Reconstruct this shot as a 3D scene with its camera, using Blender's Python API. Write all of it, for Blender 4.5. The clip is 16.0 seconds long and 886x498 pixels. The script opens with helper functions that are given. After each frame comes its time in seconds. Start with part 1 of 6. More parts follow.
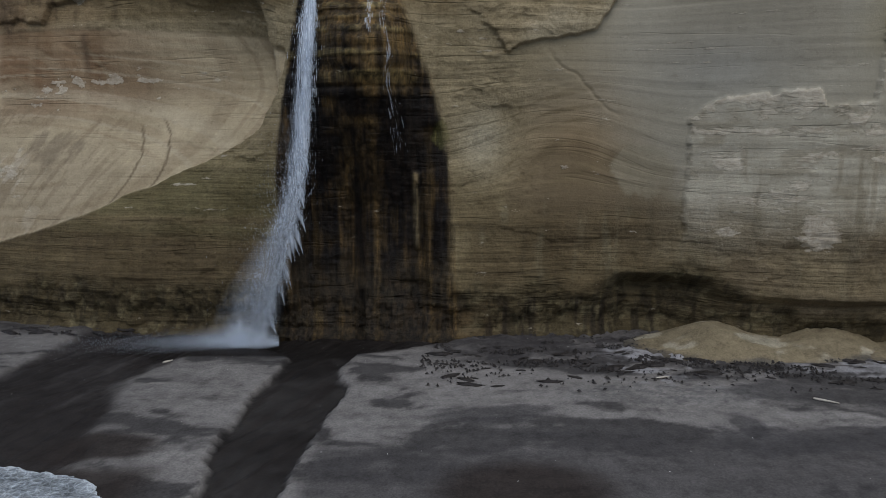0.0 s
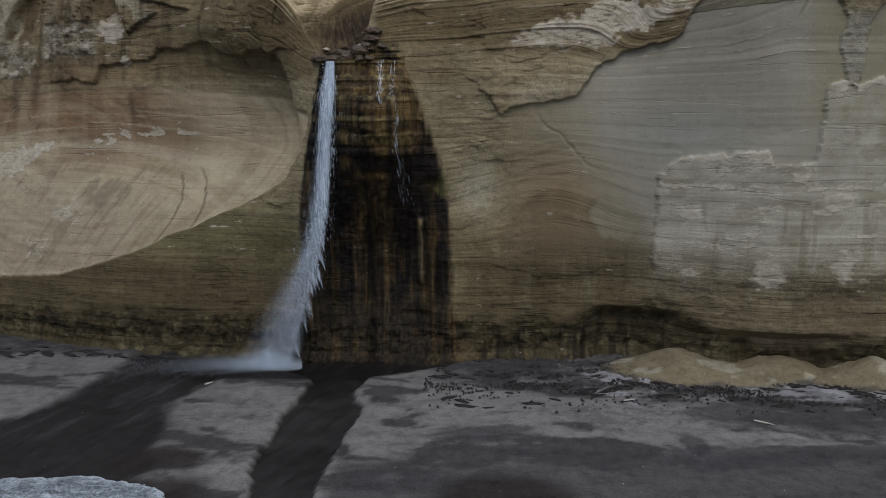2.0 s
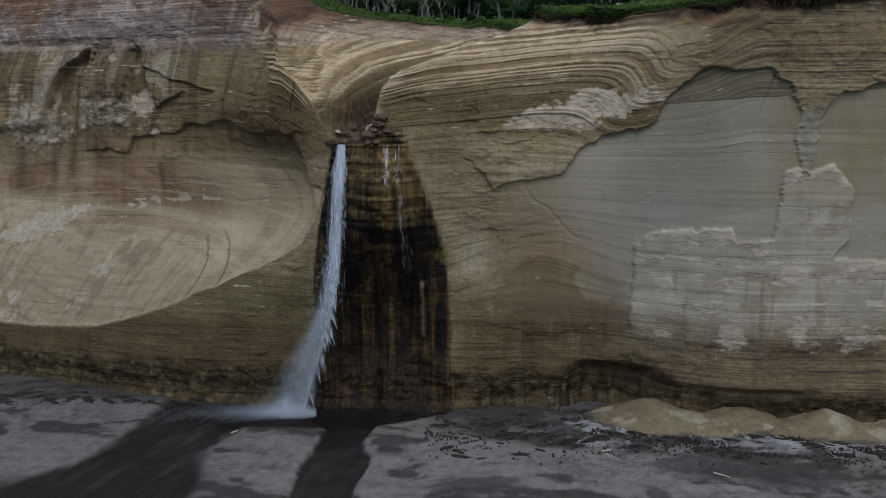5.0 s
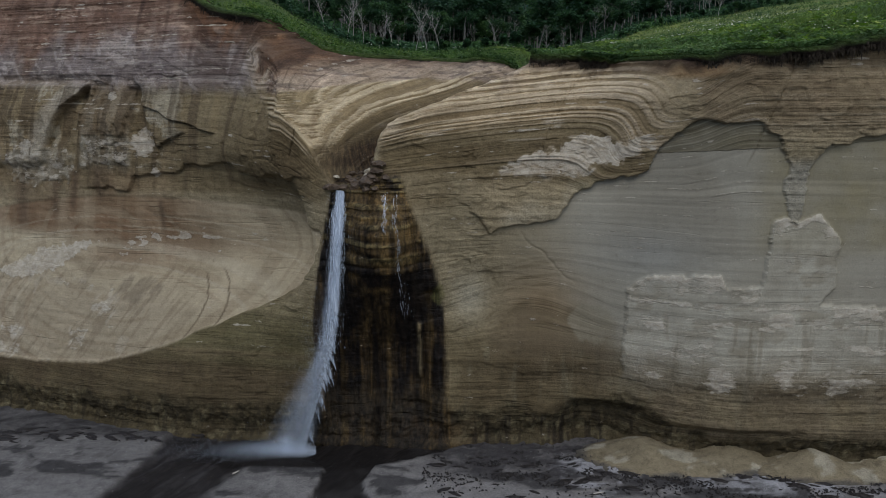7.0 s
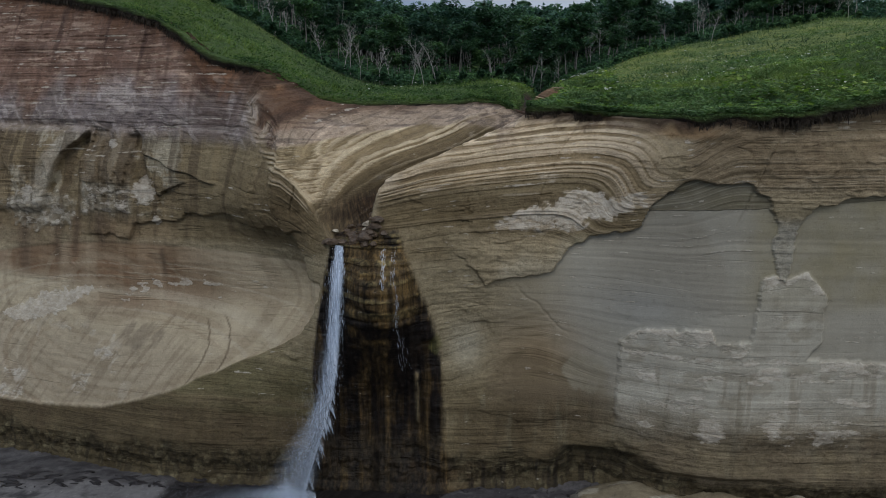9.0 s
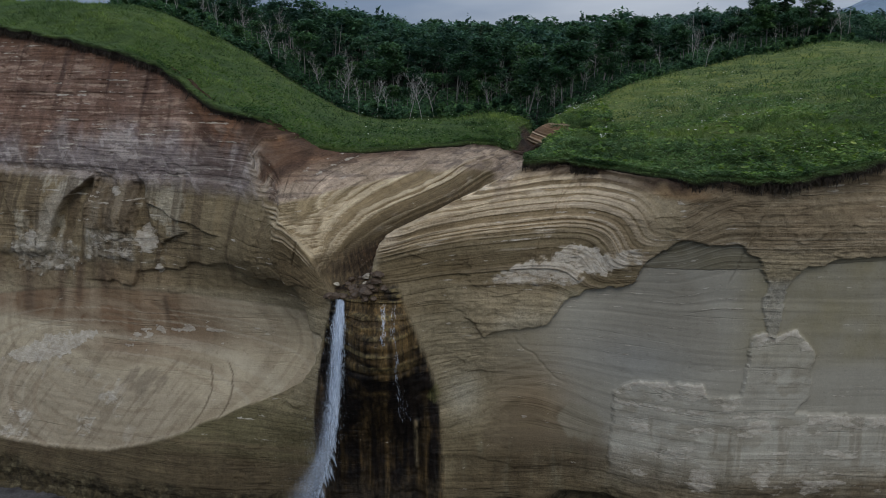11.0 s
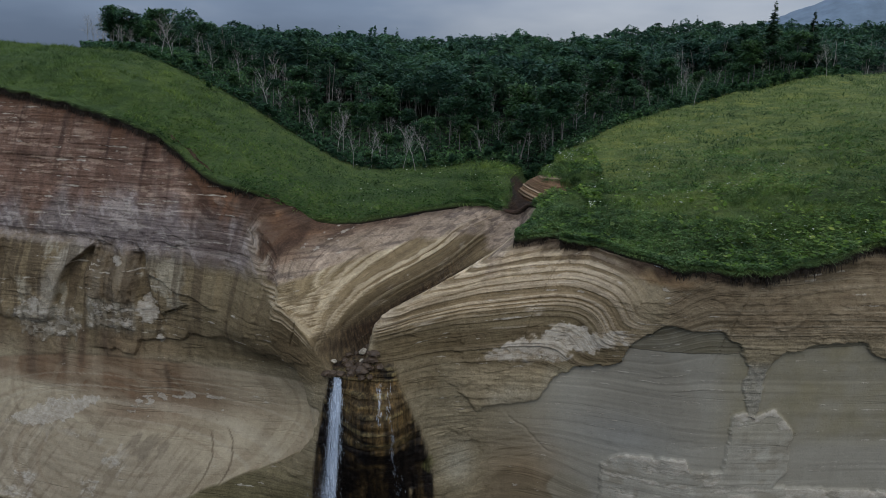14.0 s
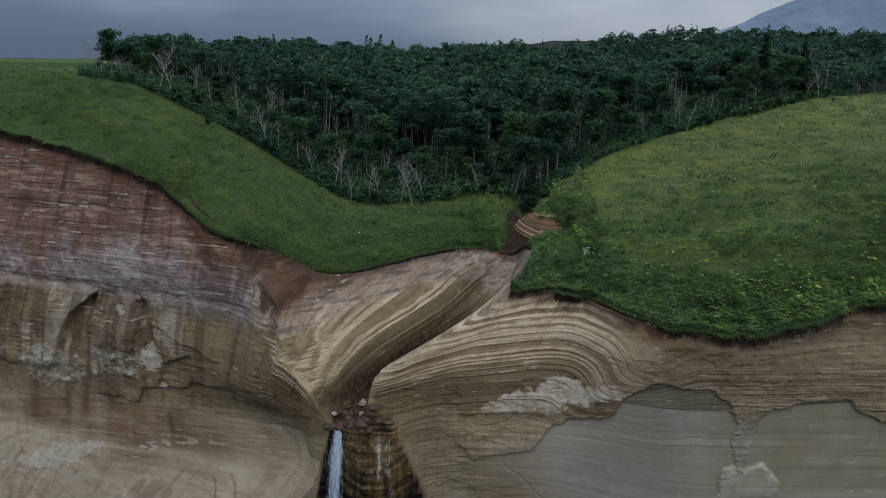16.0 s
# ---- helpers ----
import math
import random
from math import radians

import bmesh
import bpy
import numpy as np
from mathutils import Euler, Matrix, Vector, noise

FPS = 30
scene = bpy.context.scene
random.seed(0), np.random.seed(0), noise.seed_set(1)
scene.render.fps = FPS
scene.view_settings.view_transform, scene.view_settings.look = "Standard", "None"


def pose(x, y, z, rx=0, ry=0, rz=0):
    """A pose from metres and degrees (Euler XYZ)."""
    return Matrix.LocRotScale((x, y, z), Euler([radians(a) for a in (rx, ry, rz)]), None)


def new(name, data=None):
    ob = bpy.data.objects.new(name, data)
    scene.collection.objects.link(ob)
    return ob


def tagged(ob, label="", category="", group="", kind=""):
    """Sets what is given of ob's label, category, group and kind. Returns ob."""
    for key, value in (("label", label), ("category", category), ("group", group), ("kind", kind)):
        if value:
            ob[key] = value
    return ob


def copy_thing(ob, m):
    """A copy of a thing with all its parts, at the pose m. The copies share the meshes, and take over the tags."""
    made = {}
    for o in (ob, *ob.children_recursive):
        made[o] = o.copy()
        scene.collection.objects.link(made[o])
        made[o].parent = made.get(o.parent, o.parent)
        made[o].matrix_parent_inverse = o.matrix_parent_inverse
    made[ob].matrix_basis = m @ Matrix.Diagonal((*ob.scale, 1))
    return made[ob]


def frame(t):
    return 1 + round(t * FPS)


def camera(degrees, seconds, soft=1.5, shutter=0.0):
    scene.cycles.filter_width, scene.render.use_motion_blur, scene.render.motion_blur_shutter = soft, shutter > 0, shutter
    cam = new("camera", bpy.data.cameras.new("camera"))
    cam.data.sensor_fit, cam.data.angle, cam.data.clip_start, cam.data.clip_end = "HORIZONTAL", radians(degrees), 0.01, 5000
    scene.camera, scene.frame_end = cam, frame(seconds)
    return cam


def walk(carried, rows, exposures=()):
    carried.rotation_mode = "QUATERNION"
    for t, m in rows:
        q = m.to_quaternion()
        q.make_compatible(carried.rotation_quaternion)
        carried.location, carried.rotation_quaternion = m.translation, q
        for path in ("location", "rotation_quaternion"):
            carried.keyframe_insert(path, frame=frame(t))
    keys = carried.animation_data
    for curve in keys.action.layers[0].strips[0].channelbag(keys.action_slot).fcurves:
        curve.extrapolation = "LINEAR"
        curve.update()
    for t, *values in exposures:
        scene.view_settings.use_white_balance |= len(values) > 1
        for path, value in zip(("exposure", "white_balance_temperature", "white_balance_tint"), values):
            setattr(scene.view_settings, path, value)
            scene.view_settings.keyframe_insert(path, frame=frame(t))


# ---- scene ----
cam = camera(65.5, 16.0, soft=0.65)
METRES, EYE, TILT, LEAN, TURN = 36.0, 11.0, -10.7, 0.0, 0.0
ROWS = [
    (0.0, 0.0, 0.0, 0.0, 0.0, 0.0, -0.0),
    (0.5, -0.0021, -0.0041, 0.0143, -0.12, -0.09, -0.05),
    (1.0, 0.0022, -0.048, 0.0303, 0.16, -0.2, -0.06),
    (1.5, 0.0068, -0.0955, 0.0439, 0.44, -0.14, -0.08),
    (2.0, 0.013, -0.1444, 0.0654, 0.77, -0.46, -0.08),
    (2.5, 0.0197, -0.1971, 0.0812, 1.1, -0.45, -0.04),
    (3.0, 0.0293, -0.2472, 0.0965, 1.51, -0.43, -0.09),
    (3.5, 0.0262, -0.2518, 0.1154, 1.35, -0.53, -0.09),
    (4.0, 0.0241, -0.2573, 0.1375, 1.24, -0.67, -0.11),
    (6.5, 0.0199, -0.2853, 0.2577, 0.77, -1.79, -0.17),
    (7.0, 0.0175, -0.2908, 0.2803, 0.59, -1.95, -0.19),
    (7.5, 0.0173, -0.2958, 0.3062, 0.49, -2.18, -0.15),
    (8.0, 0.0167, -0.3005, 0.3329, 0.38, -2.38, -0.16),
    (8.5, 0.0157, -0.3057, 0.3616, 0.29, -2.54, -0.15),
    (9.0, 0.0141, -0.3115, 0.3916, 0.19, -2.72, -0.17),
    (11.5, 0.0047, -0.3385, 0.5353, -0.38, -3.68, -0.27),
    (12.0, 0.0034, -0.3434, 0.5639, -0.53, -3.84, -0.29),
    (12.5, 0.0032, -0.3484, 0.5928, -0.64, -4.0, -0.3),
    (13.0, 0.0026, -0.3535, 0.621, -0.74, -4.19, -0.31),
    (13.5, 0.0016, -0.3583, 0.6509, -0.86, -4.39, -0.31),
    (14.0, 0.0008, -0.3631, 0.6809, -0.96, -4.57, -0.32),
    (14.5, -0.0006, -0.3677, 0.7111, -1.07, -4.75, -0.33),
    (15.0, -0.0024, -0.3728, 0.7433, -1.18, -4.95, -0.36),
    (15.5, -0.0043, -0.3776, 0.7759, -1.3, -5.16, -0.36),
    (16.0, -0.0063, -0.3824, 0.808, -1.41, -5.36, -0.36),
]
walk(cam, [(t, pose(0, 0, EYE, TILT, LEAN, TURN) @ pose(METRES * x, METRES * y, METRES * z, 90 + pitch, roll, yaw)) for t, x, y, z, yaw, pitch, roll in ROWS],
     ((0.0, 0.09, 6520, 10), (3.0, -0.02, 6430, 10), (8.0, -0.04, 6230, 10), (12.5, -0.17, 6150, 10), (16.0, -0.17, 6120, 10)))


# ---------------------------------------------------------------- sky and light
def overcast():
    world = bpy.data.worlds.new("overcast_sky")
    scene.world = world
    world.use_nodes = True
    t = world.node_tree
    back = t.nodes["Background"]
    sky = t.nodes.new("ShaderNodeTexSky")
    sky.sky_type, sky.sun_disc = "NISHITA", False
    sky.sun_elevation, sky.sun_rotation = radians(SUN_UP), radians(180 + SUN_SIDE)
    tc = t.nodes.new("ShaderNodeTexCoord")
    m = t.nodes.new("ShaderNodeMapping")
    m.inputs["Location"].default_value, m.inputs["Scale"].default_value = (0.55, 0.2, 0.35), (1.6, 1.6, 6.0)
    t.links.new(tc.outputs["Generated"], m.inputs[0])
    cloud = t.nodes.new("ShaderNodeTexNoise")
    cloud.inputs["Scale"].default_value, cloud.inputs["Detail"].default_value, cloud.inputs["Roughness"].default_value = 1.0, 5, 0.5
    t.links.new(m.outputs[0], cloud.inputs["Vector"])
    xyz = t.nodes.new("ShaderNodeSeparateXYZ")
    t.links.new(tc.outputs["Generated"], xyz.inputs[0])

    def calc(op, a, b):
        n = t.nodes.new("ShaderNodeMath")
        n.operation = op
        for s, v in zip(n.inputs, (a, b)):
            if isinstance(v, bpy.types.NodeSocket):
                t.links.new(v, s)
            else:
                s.default_value = v
        return n.outputs[0]

    # the cloud thins towards the north-east
    fac = calc("ADD", cloud.outputs["Fac"], calc("MULTIPLY", xyz.outputs[0], 0.45))
    ramp = t.nodes.new("ShaderNodeValToRGB")
    for e, (p, c) in zip([*ramp.color_ramp.elements, ramp.color_ramp.elements.new(0.5)],
                         ((0.36, (0.155, 0.208, 0.305, 1)), (0.72, (0.72, 0.75, 0.81, 1)), (0.5, (0.25, 0.315, 0.43, 1)))):
        e.position, e.color = p, c
    t.links.new(fac, ramp.inputs[0])
    # an overcast sky is about three times as bright overhead as at the horizon
    up = calc("ADD", calc("MULTIPLY", calc("MAXIMUM", xyz.outputs[2], 0.0), 2.2), 0.75)
    mul = t.nodes.new("ShaderNodeVectorMath")
    mul.operation = "SCALE"
    t.links.new(ramp.outputs[0], mul.inputs[0])
    t.links.new(up, mul.inputs["Scale"])
    haze = t.nodes.new("ShaderNodeVectorMath")
    haze.operation = "SCALE"
    haze.inputs["Scale"].default_value = 0.05
    t.links.new(sky.outputs[0], haze.inputs[0])
    mix = t.nodes.new("ShaderNodeMix")
    mix.data_type = "RGBA"
    mix.inputs[0].default_value = 0.12
    t.links.new(mul.outputs[0], mix.inputs[6])
    t.links.new(haze.outputs[0], mix.inputs[7])
    t.links.new(mix.outputs[2], back.inputs["Color"])
    back.inputs["Strength"].default_value = SKY
    lamp = bpy.data.lights.new("sun", "SUN")
    lamp.energy, lamp.angle, lamp.color = SUN, radians(35), (1.0, 0.94, 0.85)
    ob = new("sun", lamp)
    ob.rotation_euler = Euler((radians(90 - SUN_UP), 0, radians(-SUN_SIDE)))


# the sun stands behind the camera, SUN_SIDE degrees to the west
SKY, SUN, SUN_UP, SUN_SIDE = 1.0, 0.9, 52, 25
overcast()


# ---------------------------------------------------------------- shape of the place
def sstep(a, b, x):
    t = np.clip((np.asarray(x, float) - a) / (b - a), 0, 1)
    return t * t * (3 - 2 * t)


def relu(x, soft=0.6):
    return 0.5 * (x + np.sqrt(x * x + soft * soft)) - 0.0


def lattice(i, j, seed):
    i, j = np.atleast_1d(i), np.atleast_1d(j)
    n = (i.astype(np.int64) * 374761393 + j.astype(np.int64) * 668265263 + seed * 974634777) & 0xFFFFFFFF
    n = ((n ^ (n >> 13)) * 1274126177) & 0xFFFFFFFF
    n = ((n ^ (n >> 16)) * 2246822519) & 0xFFFFFFFF
    return ((n ^ (n >> 15)) & 0xFFFF) / 65535.0


def vnoise(x, y, seed=0):
    """Smooth value noise, -1 to 1."""
    x, y = np.broadcast_arrays(np.asarray(x, float), np.asarray(y, float))
    i, j = np.floor(x), np.floor(y)
    u, v = x - i, y - j
    u, v = u * u * u * (u * (6 * u - 15) + 10), v * v * v * (v * (6 * v - 15) + 10)
    a, b = lattice(i, j, seed), lattice(i + 1, j, seed)
    c, d = lattice(i, j + 1, seed), lattice(i + 1, j + 1, seed)
    return 2 * ((a * (1 - u) + b * u) * (1 - v) + (c * (1 - u) + d * u) * v) - 1


def fbm(x, y, octaves=4, seed=0, gain=0.5):
    total, amp, norm = 0.0, 1.0, 0.0
    for k in range(octaves):
        total = total + amp * vnoise(x * 2 ** k + 17.3 * k, y * 2 ** k - 9.1 * k, seed + k)
        norm += amp
        amp *= gain
    return total / norm


def facets(x, y, seed, tilt=1.2):
    """Broken stone: tilted flat pieces with sharp joints between them, about 0 to 1."""
    i, j = np.floor(x), np.floor(y)
    best, h = np.full(x.shape, 9.0), np.zeros(x.shape)
    for di in (-1, 0, 1):
        for dj in (-1, 0, 1):
            a, b = i + di, j + dj
            u, v = x - a - lattice(a, b, seed), y - b - lattice(a, b, seed + 1)
            d = u * u + v * v
            piece = lattice(a, b, seed + 2) + tilt * ((lattice(a, b, seed + 3) - 0.5) * u + (lattice(a, b, seed + 4) - 0.5) * v)
            h, best = np.where(d < best, piece, h), np.minimum(d, best)
    return h


def curve(s, xs, ys, blur=0.7):
    """A line through a few knots with its corners rounded off."""
    s = np.asarray(s, float)
    return sum(np.interp(s + d * blur, xs, ys) for d in (-1, -0.6, -0.2, 0.2, 0.6, 1)) / 6


# The gully behind the fall runs back and to the east: columns of the cliff lean over with it.
def shear(y):
    return 16.5 * (1 - np.exp(-np.maximum(np.asarray(y, float) - 35.0, 0) / 10.5))


def lean_mask(s):
    return sstep(-19, -9, s) * (1 - sstep(0.5, 14, s))


def plan_x(s, y):
    return s + shear(y) * lean_mask(s)


def rim_z(s):
    return curve(s, (-60, -36, -25, -20.6, -18.3, -17, -16.2, -15.3, -14.4, -13.4, -12.4, -8, 0, 7, 17, 28, 60),
                 (39, 35.2, 33.2, 32.0, 30.7, 29.1, 28.7, 28.7, 27.5, 26.3, 25.7, 25.7, 25.6, 25.3, 25.2, 26.8, 29)) - 1.0 * np.exp(-((np.asarray(s, float) + 5.6) / 1.2) ** 2) + 0.28 * fbm(np.asarray(s, float) * 0.55, np.asarray(s, float) * 0, 5, 119, 0.6)


def gully_rim(s):
    return curve(s, (-18, -16, -14.5, -13.2, -12.7, -12.1, -11.6, -11, -10.1, -8, -5.5, -4.2, -3.2, -2.8, -1.9, -0.7, 0.5, 3, 5, 8),
                 (43.2, 42.0, 41.9, 42.2, 42.8, 44, 45.8, 48, 50, 50.8, 52, 52.3, 51, 48.8, 45.2, 42, 39.6, 38, 35, 30), 0.2)


def gully_foot(s):
    return curve(s, (-18, -15.7, -13, -11.5, -10, -9, -8, -7.3, -6.95, -6.6, -5.2, -4.5, -3.9, -3.2, -1, 2, 4),
                 (28.0, 26.6, 24.6, 23.2, 21.9, 20.9, 19.5, 18.0, 17.4, 17.2, 17.1, 17.4, 19.8, 20.6, 21.5, 23.2, 25), 0.15)


def gully_hollow(s):
    """Under 1: the bank starts with a gentle slope and ends steep; over 1 the other way."""
    return curve(s, (-16, -10.5, -9, -7.4, -6, -4.6, -4, -0.5, 0.6), (0.9, 0.72, 0.82, 0.95, 0.95, 1.0, 1.5, 1.5, 1.0), 0.3)


def open_face(s, z):
    """The cliff without the gully."""
    d = np.maximum(-s - 8, 0)
    bowl = 4.5 * (1 - np.exp(-d / 8))
    west = 34.0 + 0.3 * relu(-s - 18, 2.0) + bowl * sstep(0, 15, z) + 0.25 * relu(z - 14) * sstep(-10, -16, s)
    west = west + 0.45 * relu(z - 22.5, 1.5) * sstep(-9, -14, s) + 1.7 * np.exp(-((s + 17) / 4.2) ** 2 - ((z - 12.3) / 4.2) ** 2)
    west = west - 1.1 * np.exp(-((s + 14.2) / 2.2) ** 2) * sstep(16.5, 19.5, z) + 1.5 * np.exp(-((s + 11.0) / 3.4) ** 2 - ((z - 13.6) / 3.4) ** 2) + 0.6 * np.exp(-((s + 19.5) / 2.5) ** 2) * sstep(15, 18, z) * sstep(25, 23, z)
    east = 33.4 - 3.1 * sstep(8, 19, s) + 0.07 * np.minimum(z, 18)
    east = east + sstep(-2.5, 1, s) * (1 - sstep(9.5, 15.0, s)) * (0.2 * relu(z - 15.5) + 0.6 * relu(z - 20.5) * (1 - 0.75 * sstep(5, 14, s)))
    east = east + sstep(22.4, 25.2, z) * curve(s, (0.5, 2, 3.5, 5, 6.5, 8, 9.5, 11, 12.5, 14, 17, 20, 23, 26, 29, 34), (0, 1.0, 1.0, 0.7, 0.6, 0.8, 1.1, 2.0, 2.0, 1.6, 0.3, 0.1, 0.6, 1.8, 2.0, 2.0), 0.5)
    east = east + 1.0 * np.exp(-((s - 2.5) / 3.0) ** 2 - ((z - 10.5) / 4.0) ** 2)
    k = sstep(-10, -4, s)
    y = west * (1 - k) + east * k
    # the buttress between the falls and the wet hollow under it
    y = y - 2.1 * np.exp(-(np.abs((s + 3.6) / 2.4) ** 3) - ((z - 13.6) / 3.6) ** 2)
    return y + 0.9 * sstep(-8.2, -6.6, s) * (1 - sstep(-1.4, 0.4, s)) * sstep(11, 5, z) * sstep(0.5, 3, z)


def face_y(s, z):
    """How far back the cliff's face stands, without its small relief."""
    s, z = np.broadcast_arrays(np.asarray(s, float), np.asarray(z, float))
    y, foot = open_face(s, z), gully_foot(s)
    start = open_face(s, foot)
    top = np.maximum(rim_z(s), foot + 1.0)
    g = start + (gully_rim(s) - start) * np.clip((z - foot) / (top - foot), 0, 1.3) ** gully_hollow(s)
    m = sstep(-20.0, -15.0, s) * (1 - sstep(3, 5, s))
    return np.where(z > foot, np.maximum(y, y * (1 - m) + g * m), y)


def notch(x, y):
    """The cut that the stream has worn into the meadow above the gully, and the hollow beside its knob of rock."""
    x, y = np.asarray(x, float), np.asarray(y, float)
    off = x - 7.9 - 0.22 * (y - 52) - 0.35 * np.sin(y * 0.6)
    cut = sstep(1.9, 0.7, np.abs(off)) * sstep(48.5, 53, y) * (1 - sstep(64, 80, y))
    return np.maximum(cut, sstep(1.15, 0.6, ((x - 11.0) / 3.0) ** 2 + ((y - 55.0) / 2.2) ** 2))


def land_z(x, y):
    return land_base(x, y) - 1.7 * notch(x, y)


def land_base(x, y):
    """The height of the meadows and the wooded hills behind the cliff."""
    x, y = np.asarray(x, float), np.asarray(y, float)
    valley = 26.2 + 0.1 * relu(y - 52, 8) - (0.1 - 0.022 * sstep(0, 60, x)) * relu(y - 150, 30) - 1.8 * sstep(30, 60, x) * sstep(95, 120, y) * (1 - sstep(150, 210, y))
    west = 10.2 * sstep(-4, -33, x) + 0.04 * relu(-x - 36, 4) - 0.05 * relu(y - 72, 6) * sstep(-26, -50, x)
    west = west * (1 - 0.58 * sstep(66, 118, y) * sstep(-48, -34, x))
    east = 4.6 * sstep(14, 58, x - 0.12 * (y - 60)) + 1.1 * sstep(10, 28, x) * sstep(30, 44, y)
    z = valley + west + east - 1.2 * np.exp(-((x - 10.8 - 0.2 * (y - 65)) / 3.2) ** 2) * sstep(60, 68, y) * (1 - sstep(90, 130, y))
    flat = sstep(-36, -46, x) * sstep(70, 98, y)
    z = z * (1 - flat) + (38.6 - 0.012 * relu(y - 95, 12)) * flat
    z = z + 0.3 * fbm(x / 4.5, y / 4.5, 3, 46) * sstep(40, 50, y) + 0.7 * fbm(x / 16, y / 11, 2, 48) * sstep(16, 26, x) * sstep(40, 60, y)
    return z + 0.35 * fbm(x / 9, y / 9, 3, 40) + 0.8 * fbm(x / 40, y / 40, 2, 44) * sstep(50, 90, y) * (1 - flat)


def beach_z(x, y):
    """Sand: nearly level at the cliff's foot, dipping towards the sea."""
    x, y = np.asarray(x, float), np.asarray(y, float)
    z = 0.25 - 0.055 * relu(22 - y, 6) + 0.12 * fbm(x / 7, y / 5, 3, 61)
    return z - 0.012 * relu(-x - 10, 4) * sstep(34, 20, y)


# ---------------------------------------------------------------- materials
class Nodes:
    """A small hand for writing node materials."""

    def __init__(self, name):
        self.mat = bpy.data.materials.new(name)
        self.mat.use_nodes = True
        self.t = self.mat.node_tree
        self.bsdf = self.t.nodes["Principled BSDF"]
        self.bsdf.inputs["Specular IOR Level"].default_value = 0.3

    def add(self, kind, **values):
        n = self.t.nodes.new(kind)
        for k, v in values.items():
            setattr(n, k, v)
        return n

    def link(self, a, b):
        self.t.links.new(a, b)

    def put(self, socket, v):
        if isinstance(v, bpy.types.NodeSocket):
            self.link(v, socket)
        elif isinstance(v, (tuple, list)) and len(v) == 3 and socket.type == "RGBA":
            socket.default_value = (*v, 1)
        else:
            socket.default_value = v

    def attr(self, name, out="Fac"):
        return self.add("ShaderNodeAttribute", attribute_name=name).outputs[out]

    def math(self, op, a, b=0.0, clamp=False):
        n = self.add("ShaderNodeMath", operation=op, use_clamp=clamp)
        self.put(n.inputs[0], a)
        self.put(n.inputs[1], b)
        return n.outputs[0]

    def mix(self, fac, a, b, how="MIX"):
        n = self.add("ShaderNodeMix", data_type="RGBA", blend_type=how)
        self.put(n.inputs[0], fac)
        self.put(n.inputs[6], a)
        self.put(n.inputs[7], b)
        return n.outputs[2]

    def coords(self, scale=(1, 1, 1)):
        tc = self.add("ShaderNodeTexCoord")
        m = self.add("ShaderNodeMapping")
        m.inputs["Scale"].default_value = scale
        self.link(tc.outputs["Object"], m.inputs["Vector"])
        return m.outputs[0]

    def combine(self, x, y, z):
        n = self.add("ShaderNodeCombineXYZ")
        for s, v in zip(n.inputs, (x, y, z)):
            self.put(s, v)
        return n.outputs[0]

    def noise(self, vector, scale, detail=4.0, rough=0.55):
        n = self.add("ShaderNodeTexNoise")
        self.link(vector, n.inputs["Vector"])
        n.inputs["Scale"].default_value, n.inputs["Detail"].default_value, n.inputs["Roughness"].default_value = scale, detail, rough
        return n.outputs["Fac"]

    def ramp(self, fac, *stops):
        n = self.add("ShaderNodeValToRGB")
        while len(n.color_ramp.elements) < len(stops):
            n.color_ramp.elements.new(0.5)
        for e, (p, c) in zip(n.color_ramp.elements, stops):
            e.position = p
            e.color = (*c, 1) if isinstance(c, tuple) else (c, c, c, 1)
        self.put(n.inputs[0], fac)
        return n.outputs[0]

    def bump(self, height, strength=0.5, distance=0.05):
        n = self.add("ShaderNodeBump")
        self.put(n.inputs["Strength"], strength)
        n.inputs["Distance"].default_value = distance
        self.link(height, n.inputs["Height"])
        self.link(n.outputs[0], self.bsdf.inputs["Normal"])

    def set(self, colour=None, rough=None):
        if colour is not None:
            self.put(self.bsdf.inputs["Base Color"], colour)
        if rough is not None:
            self.put(self.bsdf.inputs["Roughness"], rough)
        return self.mat


